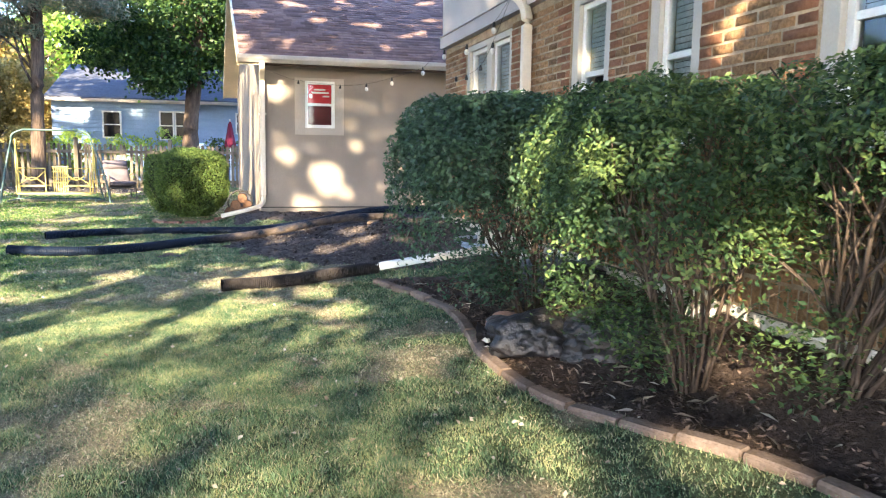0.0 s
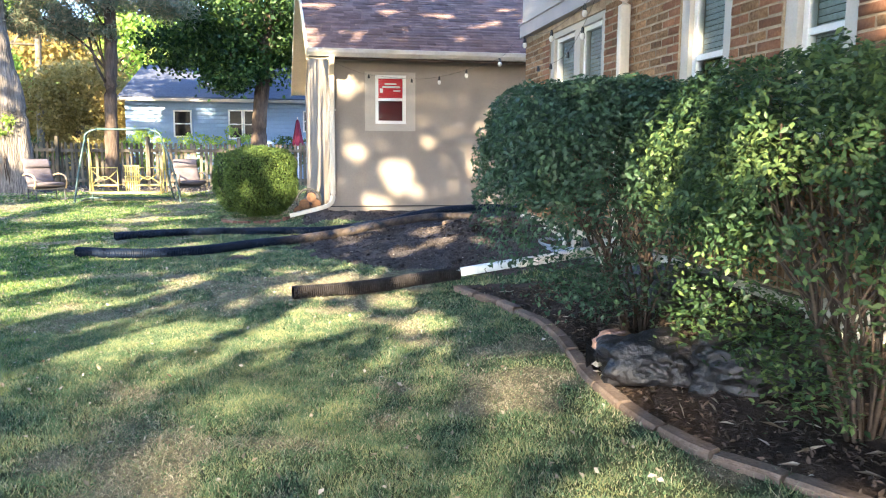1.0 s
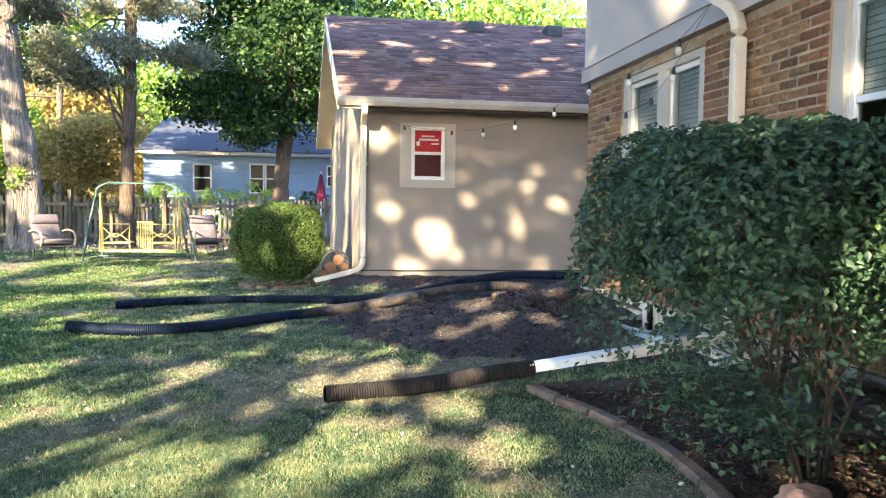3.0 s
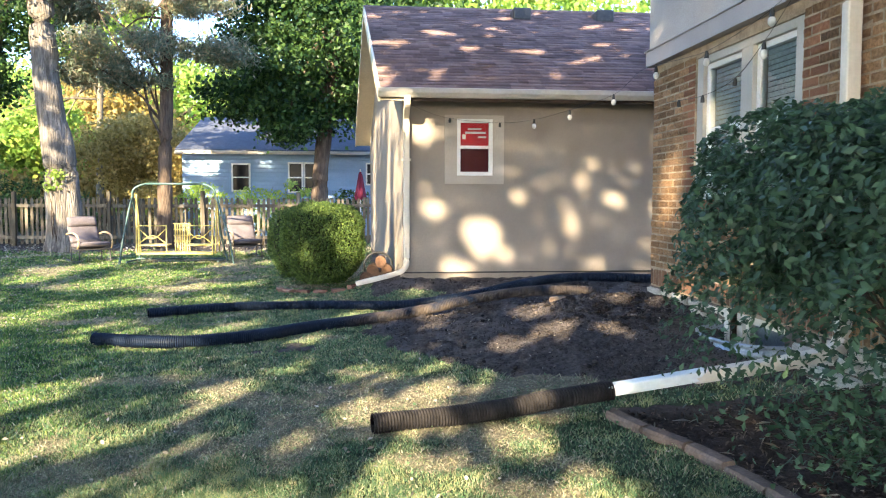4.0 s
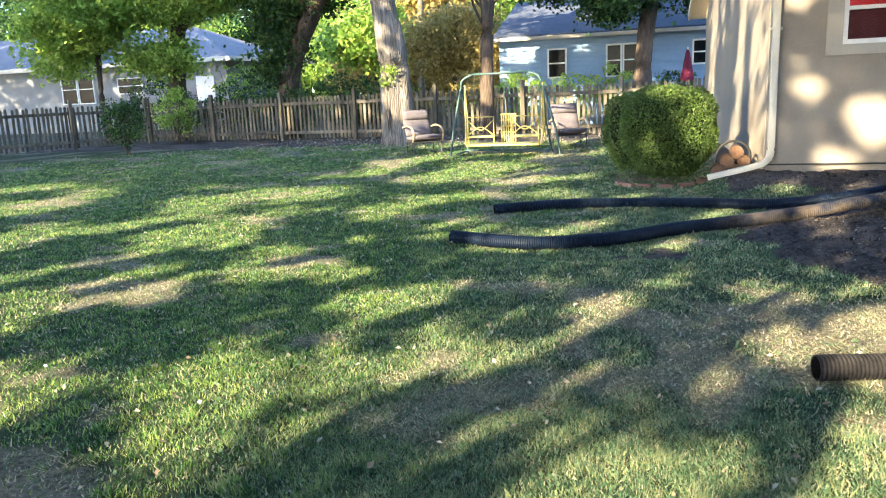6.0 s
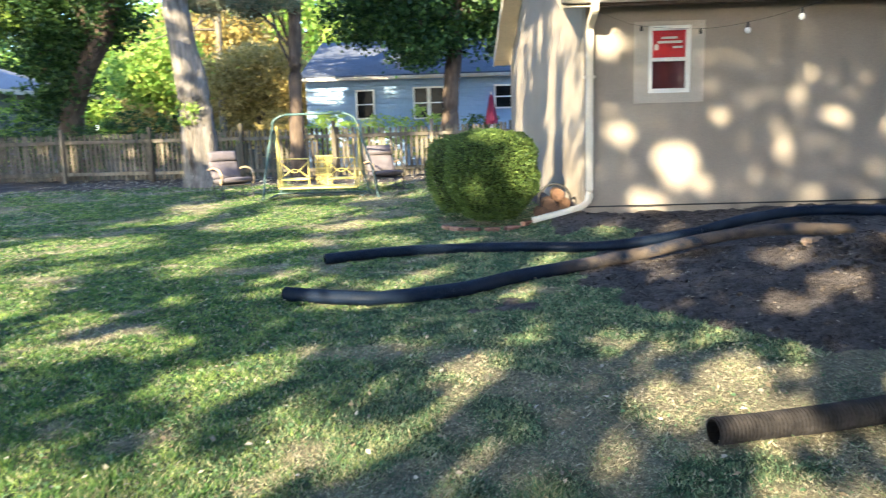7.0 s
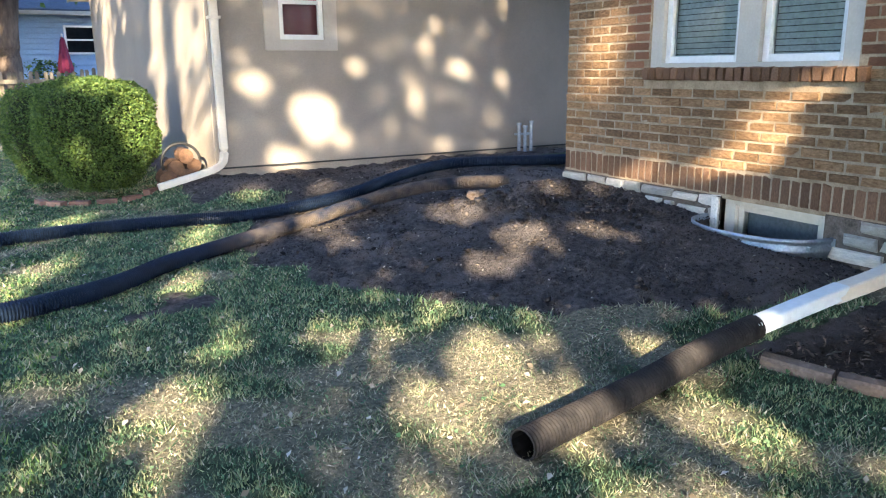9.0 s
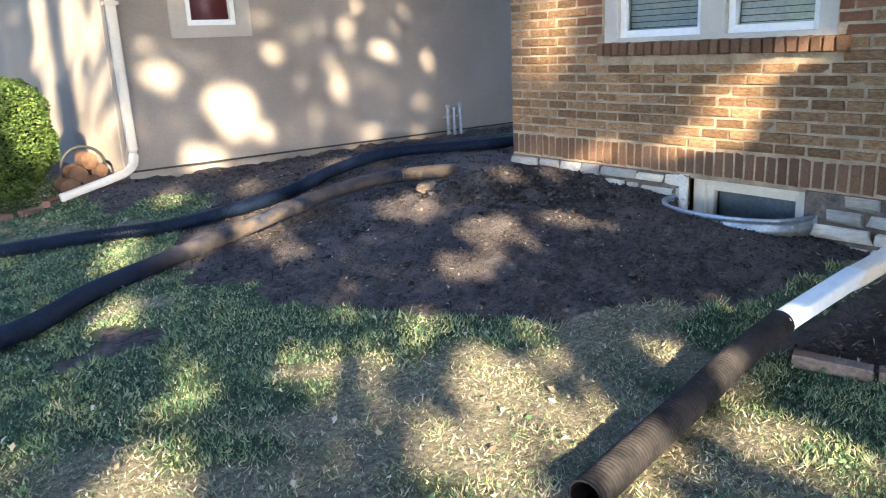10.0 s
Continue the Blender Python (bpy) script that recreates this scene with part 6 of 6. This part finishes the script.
def build_chair(at, rz):
    t = thing("lounge_chair", "low outdoor lounge chair with faded mauve cushions", "chair", "lounge chairs near the fence", at=(0, 0, 0))

    def cushion(bm, pts, w, th):
        a = curve_pts(pts, 0.05)
        rings = []
        for i, p in enumerate(a):
            d = a[min(i + 1, len(a) - 1)] - a[max(i - 1, 0)]
            d /= np.linalg.norm(d)
            nrm = np.array([0, -d[2], d[1]])
            e = 0.6 if i in (0, len(a) - 1) else 1.0
            ring = []
            for k in range(12):
                q = 2 * math.pi * k / 12
                cx = math.copysign(abs(math.cos(q)) ** 0.4, math.cos(q)) * w / 2
                cz = math.copysign(abs(math.sin(q)) ** 0.6, math.sin(q)) * th / 2 * e
                ring.append(bm.verts.new((cx, p[1] + nrm[1] * cz, p[2] + nrm[2] * cz)))
            rings.append(ring)
        for a1, b1 in zip(rings, rings[1:]):
            for k in range(12):
                bm.faces.new((a1[k], a1[(k + 1) % 12], b1[(k + 1) % 12], b1[k]))
        bm.faces.new(rings[0][::-1])
        bm.faces.new(rings[-1])
        return bm
    part("seat_cushion", cushion(bmesh.new(), [(0, -0.38, 0.38), (0, -0.1, 0.34), (0, 0.22, 0.33)], 0.60, 0.11), M_CUSHION, t, smooth=True)
    part("back_cushion", cushion(bmesh.new(), [(0, 0.22, 0.38), (0, 0.34, 0.56), (0, 0.42, 0.72)], 0.60, 0.11), M_CUSHION, t, smooth=True)
    part("headrest", cushion(bmesh.new(), [(0, 0.38, 0.72), (0, 0.43, 0.82), (0, 0.48, 0.90)], 0.58, 0.15), M_CUSHION, t, smooth=True)
    for x in (-0.33, 0.33):
        part("armrest", tube(bmesh.new(), curve_pts([(x, 0.36, 0.56), (x, 0.05, 0.60), (x, -0.28, 0.55), (x, -0.36, 0.42), (x, -0.30, 0.28)], 0.04), 0.02, 8), M_TANWOOD, t, smooth=True)
        for y in (-0.30, 0.20):
            part("leg", tube(bmesh.new(), [(x * 0.9, y, 0.30), (x * 0.92, y - 0.02, 0.0)], 0.013, 7), M_DARKSTEEL, t)
        part("runner", tube(bmesh.new(), curve_pts([(x * 0.92, -0.42, 0.05), (x * 0.92, -0.1, 0.012), (x * 0.92, 0.3, 0.012), (x * 0.92, 0.5, 0.05)], 0.06), 0.014, 7), M_DARKSTEEL, t)
    part("seat_frame", boxed(-0.30, 0.30, -0.36, 0.25, 0.26, 0.28, 0.005), M_DARKSTEEL, t)
    t.matrix_basis = pose(*at, 0, 0, rz)
    return t


chair = build_chair((-5.78, 19.35, g(-5.78, 19.35)), 38)
copy_thing(chair, pose(-2.80, 20.35, g(-2.8, 20.35) + 0.0, 0, 0, 22))


def build_umbrella():
    t = thing("patio_umbrella", "closed crimson patio umbrella behind the fence", "umbrella")
    bm = tube(bmesh.new(), [(-0.3, 27, 1.35), (-0.3, 27, 1.45), (-0.3, 27, 1.75), (-0.3, 27, 2.15), (-0.3, 27, 2.25)], [0.16, 0.19, 0.13, 0.06, 0.01], 12)
    for i, v in enumerate(bm.verts):
        if i % 2:
            v.co.x = -0.3 + (v.co.x + 0.3) * 0.7
            v.co.y = 27 + (v.co.y - 27) * 0.7
    part("canopy", bm, M_PINK, t)
    part("pole", tube(bmesh.new(), [(-0.3, 27, 0.0), (-0.3, 27, 2.3)], 0.02, 8), M_WHITE, t)
    part("base", tube(bmesh.new(), [(-0.3, 27, 0.0), (-0.3, 27, 0.12)], 0.22, 14), M_DARKSTEEL, t)


build_umbrella()


# ---- litter, mulch and grass ----
def scatter(n, x0, x1, y0, y1, rng, ok):
    x, y = rng.uniform(x0, x1, n), rng.uniform(y0, y1, n)
    k = ok(x, y)
    return x[k], y[k]


def surface(x, y):
    """Ground height with the loose soil's lumps, for things that lie on it."""
    w = dirt_weight(x, y)
    return gz(x, y) + 0.045 * w * calm(x, y) * np.maximum(lumps(x, y, 1.7, 3.0), -0.2) + 0.042 * w * calm(x, y) * lumps(x, y, 6.0, 5.0) + 0.012 * lumps(x, y, 5.0, 8.0) + 0.10 * np.exp(-((x - 2.35) / 0.55) ** 2 - ((y - 10.75) / 0.35) ** 2)


def lay(name, x, y, size, material, label, category, lift=0.008, tilt=0.5, aspect=0.5):
    c = np.stack([x, y, surface(x, y) + lift], 1)
    up = np.tile([0, 0, 1.0], (len(x), 1))
    ob = leaves(name, c, size, material, None, normal=up, spread=tilt, aspect=aspect)
    return tagged(ob, label, category, kind="stuff")


rng = np.random.default_rng(77)
x, y = scatter(4200, -9, 2.2, 2, 20, rng, lambda a, b: (dirt_weight(a, b) < 0.5))
lay("fallen_leaves", x, y, 0.032, M_DEADLEAF, "dry pale fallen leaves scattered on the lawn", "leaves", 0.022, 1.0, 0.6)
x, y = scatter(9000, 1.4, 3.0, 2.2, 7.7, rng, lambda a, b: dirt_weight(a, b) > 0.6)
lay("bark_mulch", x, y, 0.042, M_CHIP, "dark bark mulch chips in the bed", "mulch", 0.008, 0.9, 0.35)
x, y = scatter(40000, -0.2, 5.5, 7.8, 14.0, rng, lambda a, b: (dirt_weight(a, b) > 0.6) & (a < HX + 2.6))
lay("soil_crumbs", x, y, 0.021, M_CLODS, "dark crumbs and chips of loose soil", "soil", 0.004, 1.2, 0.6)
x, y = scatter(950, -0.2, 3.0, 2.4, 13.9, rng, lambda a, b: dirt_weight(a, b) > 0.6)
lay("leaf_litter", x, y, 0.027, M_DEADLEAF, "pale leaf scraps and straw on the soil", "leaves", 0.012, 0.9, 0.35)
x, y = scatter(170, 1.5, 3.0, 2.4, 7.6, rng, lambda a, b: dirt_weight(a, b) > 0.6)
lay("dry_twigs", x, y, 0.11, M_DEADLEAF, "thin dry twigs and stalks on the mulch", "twigs", 0.015, 0.35, 0.025)
x, y = scatter(1500, -12, -1, 20.5, 25, rng, lambda a, b: a < 0.2)
lay("fence_litter", x, y, 0.07, M_DEADLEAF, "dry leaves lying along the fence", "leaves", 0.015, 0.9, 0.6)


def build_clods(n, rng):
    """Loose crumbly clods, thickest on the heap by the house corner."""
    x = np.concatenate([rng.normal(2.35, 0.42, n), rng.uniform(-0.2, 3.0, n // 2)])
    y = np.concatenate([rng.normal(10.35, 0.55, n), rng.uniform(8.0, 13.9, n // 2)])
    k = (dirt_weight(x, y) > 0.7) & (x < HX - 0.08) & (calm(x, y) > 0.5)
    x, y = x[k], y[k]
    bm = bmesh.new()
    bmesh.ops.create_icosphere(bm, subdivisions=1, radius=1)
    base = np.array([v.co[:] for v in bm.verts])
    tri = np.array([[v.index for v in f.verts] for f in bm.faces])
    bm.free()
    s = 0.004 + 0.024 * rng.uniform(0, 1, len(x)) ** 5
    v = base[None] * s[:, None, None] * rng.uniform(0.6, 1.35, (len(x), len(base), 1)) * np.array([1, 1, 0.75])
    v += np.stack([x, y, surface(x, y) + 0.3 * s], 1)[:, None]
    f = tri[None] + (np.arange(len(x)) * len(base))[:, None, None]
    ob = array_mesh("soil_clods", v.reshape(-1, 3), f.reshape(-1, 3), M_CLODS, smooth=False)
    tagged(ob, "dark crumbly clods of freshly dug soil", "soil", kind="stuff")


build_clods(2600, np.random.default_rng(61))


def build_grass(n, rng):
    t0 = rng.uniform(0, 1, n)
    px, py = np.interp(t0, [0, 0.4, 0.6, 1], [0.24, 0.0, -0.8, -1.33]), np.interp(t0, [0, 0.4, 0.6, 1], [0.6, 3.3, 4.3, 6.2])
    r = 0.9 + 19 * rng.uniform(0, 1, n) ** 2.0
    a = np.radians(rng.uniform(-66, 52, n))
    x, y = px - np.sin(a) * r, py + np.cos(a) * r
    dirt = dirt_weight(x, y)
    dry = dryness(x, y)
    clump = lumps(x, y, 7.0, 4.0)
    ok = (dirt < 0.5 + 0.3 * clump) & (x < 2.9) & (y < 25) & ((x < 0.3) | (y < 13.6))
    # worn and sparse towards the dug soil, with tufts left standing
    worn = np.exp(-((x - 0.3) / 1.7) ** 2 - ((y - 8.1) / 1.3) ** 2)
    tuft = lumps(x, y, 3.4, 12.0) + 0.5 * clump
    ok &= rng.uniform(0, 1, n) < (1.0 - 0.25 * dry) * (1 - worn * 0.62 * S((0.32 - tuft) / 0.4))
    x, y, r, dry, clump, dirt = x[ok], y[ok], r[ok], dry[ok], clump[ok], dirt[ok]
    n = len(x)
    z = surface(x, y) - 0.004
    h = (0.014 + 0.016 * rng.uniform(0, 1, n) ** 2 + 0.034 * np.maximum(clump, 0) + 0.05 * S((dirt - 0.08) / 0.3) * np.maximum(clump + 0.1, 0)) * (1 - 0.3 * dry)
    wd = (0.0011 + 0.00075 * r) * rng.uniform(0.7, 1.3, n)
    th = rng.uniform(0, 2 * np.pi, n)
    lean = rng.uniform(0.1, 1.1, n) * h * (1 + 1.3 * dry)
    la = rng.uniform(0, 2 * np.pi, n)
    b = np.stack([x, y, z], 1)
    side = np.stack([np.cos(th), np.sin(th), np.zeros(n)], 1) * wd[:, None]
    tip = b + np.stack([np.cos(la) * lean, np.sin(la) * lean, h], 1)
    v = np.stack([b - side, b + side, tip], 1)
    straw = rng.uniform(0, 1, n) < 0.12 + 0.55 * dry
    # greyer, trodden grass towards the house, lush grass over the open lawn
    dull = ~straw & (rng.uniform(0, 1, n) > S((-1.1 - x + 0.5 * clump) / 2.0))
    for name, sel, material, label in (("lawn_grass", ~straw & ~dull, M_GRASS, "short lush green lawn grass"), ("worn_grass", dull, M_GRASS_DULL, "short greyish worn lawn grass"), ("dry_grass", straw, M_STRAW, "thin straw-coloured grass in bare patches")):
        q = v[sel].reshape(-1, 3)
        ob = array_mesh(name, q, np.arange(len(q)).reshape(-1, 3), material)
        tagged(ob, label, "grass", kind="stuff")
    # broad-leaved weeds between the blades
    k = rng.uniform(0, 1, n) < 0.075 * (1 - 0.8 * dry)
    c = np.stack([x[k], y[k], z[k] + 0.012 + 0.014 * rng.uniform(0, 1, k.sum())], 1)
    ob = leaves("lawn_clover", c, (0.007 + 0.0020 * r[k]) * rng.uniform(0.6, 1.4, k.sum()), M_CLOVER, None, normal=np.tile([0, 0, 1.0], (len(c), 1)), spread=0.9, aspect=0.8)
    tagged(ob, "clover and broad-leaved weeds in the lawn", "weeds", kind="stuff")


build_grass(1150000, np.random.default_rng(99))


# ---- foundation stones, bricks ----
def brick_mesh(name, material, seed, sx=1.0, sy=1.0, sz=1.0, ch=0.06, jit=0.02):
    """A unit piece with worn front edges: x is depth (front at 0), y length, z height."""
    rnd = random.Random(seed)
    v = []
    c = ch
    for x, k in ((0.0, c), (0.35, 0.0)):
        for yy, zz in ((-0.5, -0.5), (0.5, -0.5), (0.5, 0.5), (-0.5, 0.5)):
            v.append((x + rnd.uniform(-jit, jit) * 1.5 * (x == 0), (yy - math.copysign(k * 0.4, yy)) + rnd.uniform(-jit, jit) * 0.5, (zz - math.copysign(k, zz)) + rnd.uniform(-jit, jit)))
    v += [(1.0, yy, zz) for yy, zz in ((-0.5, -0.5), (0.5, -0.5), (0.5, 0.5), (-0.5, 0.5))]
    f = [(3, 2, 1, 0)]
    for o in (0, 4):
        for i in range(4):
            j = (i + 1) % 4
            f.append((o + i, o + j, o + 4 + j, o + 4 + i))
    me = bpy.data.meshes.new(name)
    me.from_pydata(v, [], f)
    me.update()
    if material:
        me.materials.append(material)
    return me, np.array(v), f


PROTO = [brick_mesh("brick", None, k, ch=0.09, jit=0.05) for k in range(6)] + [brick_mesh("stone", None, 50 + k, ch=0.16, jit=0.15) for k in range(6)]
JOINED = {}


def piece(kind, parent, name, material_single, material_joined, seed, x, y, z, d, ly, lz, single):
    """One brick or stone: an object of its own near the path, or part of the joined rest."""
    k = seed % 6 + (6 if kind == "stone" else 0)
    if single:
        key = (kind, k)
        if key not in PIECES:
            me = PROTO[k][0].copy()
            me.name = name
            me.materials.append(material_single)
            PIECES[key] = me
        ob = new(name, PIECES[key])
        ob.parent = parent
        ob.location = (x, y, z)
        ob.scale = (d, ly, lz)
    else:
        JOINED.setdefault(kind, ([], [], material_joined, parent, name))
        vs, fs = JOINED[kind][:2]
        o = sum(len(q) for q in vs)
        vs.append(PROTO[k][1] * (d, ly, lz) + (x, y, z))
        fs.append(np.array(PROTO[k][2]) + o)


PIECES = {}


def lay_wall():
    rnd = random.Random(17)
    pitch, joint = 0.0715, 0.0095
    z, c, seed = 0.621, 0, 0
    while z + pitch < 2.765:
        holes = sorted((a, b) for a, b in WINDOWS if z + pitch > WZ0 - 0.095 and z < WZ1)
        spans, y = [], HOUSE_END
        for a, b in holes:
            pad = 0.045 if z < WZ0 - 0.005 else 0.0
            spans.append((y, a - pad))
            y = b + pad
        spans.append((y, 11.16))
        for a, b in spans:
            # cut bricks at both ends of a stretch keep the bond running
            edges = [b]
            e = math.floor(b / 0.212) * 0.212 + (0.106 if c % 2 else 0.0)
            while e > b - 0.06:
                e -= 0.212
            while e > a + 0.06:
                edges.append(e)
                e -= 0.212
            edges.append(a)
            for hi, lo in zip(edges, edges[1:]):
                ly = hi - lo - joint
                if ly < 0.02:
                    continue
                ym = (hi + lo) / 2
                red = any(min(abs(ym - a1), abs(ym - b1)) < 0.20 and WZ0 - 0.02 < z < 2.62 for a1, b1 in WINDOWS)
                single = ym > 8.05 and z < 1.95 and not red
                if red:
                    piece("red", HOUSE_WALL, "brick", M_BRICK_RED, M_BRICK_RED_I, seed, HX + rnd.uniform(-0.003, 0.003), ym, z + pitch / 2, 0.03, ly, pitch - joint, ym > 8.05 and z < 2.3)
                else:
                    piece("brown", HOUSE_WALL, "brick", M_BRICK, M_BRICK_I, seed, HX + rnd.uniform(-0.004, 0.004), ym, z + pitch / 2, 0.03, ly, pitch - joint, single)
                seed += 1
        z += pitch
        c += 1
    # soldier course
    y = 11.155
    k = 0
    while y > HOUSE_END + 0.1:
        piece("soldier", HOUSE_WALL, "soldier_brick", M_SOLDIER, M_BRICK_I, k, HX + 0.0005 + rnd.uniform(-0.002, 0.002), y - 0.0375, 0.5205, 0.03, 0.062, 0.190, y > 7.9)
        y -= 0.0755
        k += 1
    # sills of bricks on edge
    for i, (a, b) in enumerate(WINDOWS):
        y = b + 0.035
        while y > a - 0.03:
            piece("sill", HOUSE_WALL, "sill_brick", M_SOLDIER, M_BRICK_RED_I, k, HX - 0.035, y - 0.037, 1.298, 0.10, 0.061, 0.098, i == 0)
            y -= 0.0755
            k += 1
    # limestone foundation, in two uneven rows
    for a, b in ((HOUSE_END, WELL[0]), (WELL[1], 11.155)):
        part("foundation_core", boxed(HX - 0.008, HX + 0.05, a, b, -0.2, 0.42), M_GAP, HOUSE_WALL)
    for z0, z1 in ((0.335, 0.418), (0.24, 0.328), (0.14, 0.232), (-0.02, 0.13)):
        y = 11.16
        while y > HOUSE_END:
            w = rnd.uniform(0.12, 0.42)
            lo = y - w
            if not (lo < WELL[1] and y > WELL[0]):
                piece("stone", HOUSE_WALL, "foundation_stone", M_LIME, M_LIME, k, HX - 0.04 + rnd.uniform(-0.02, 0.02), y - w / 2, (z0 + z1) / 2, 0.06, w - 0.02 - rnd.uniform(0, 0.02), z1 - z0 - 0.004 - rnd.uniform(0, 0.022), y > 5.0)
                k += 1
            elif y > WELL[1] + 0.05:
                w = y - WELL[1]
                piece("stone", HOUSE_WALL, "foundation_stone", M_LIME, M_LIME, k, HX - 0.022, y - w / 2, (z0 + z1) / 2, 0.06, w - 0.012, z1 - z0, True)
                k += 1
            y -= w
    for vs, fs, material, parent, name in JOINED.values():
        ob = array_mesh(name + "_rest", np.concatenate(vs), np.concatenate(fs), material, parent)
        ob["kind"] = "stuff"


lay_wall()
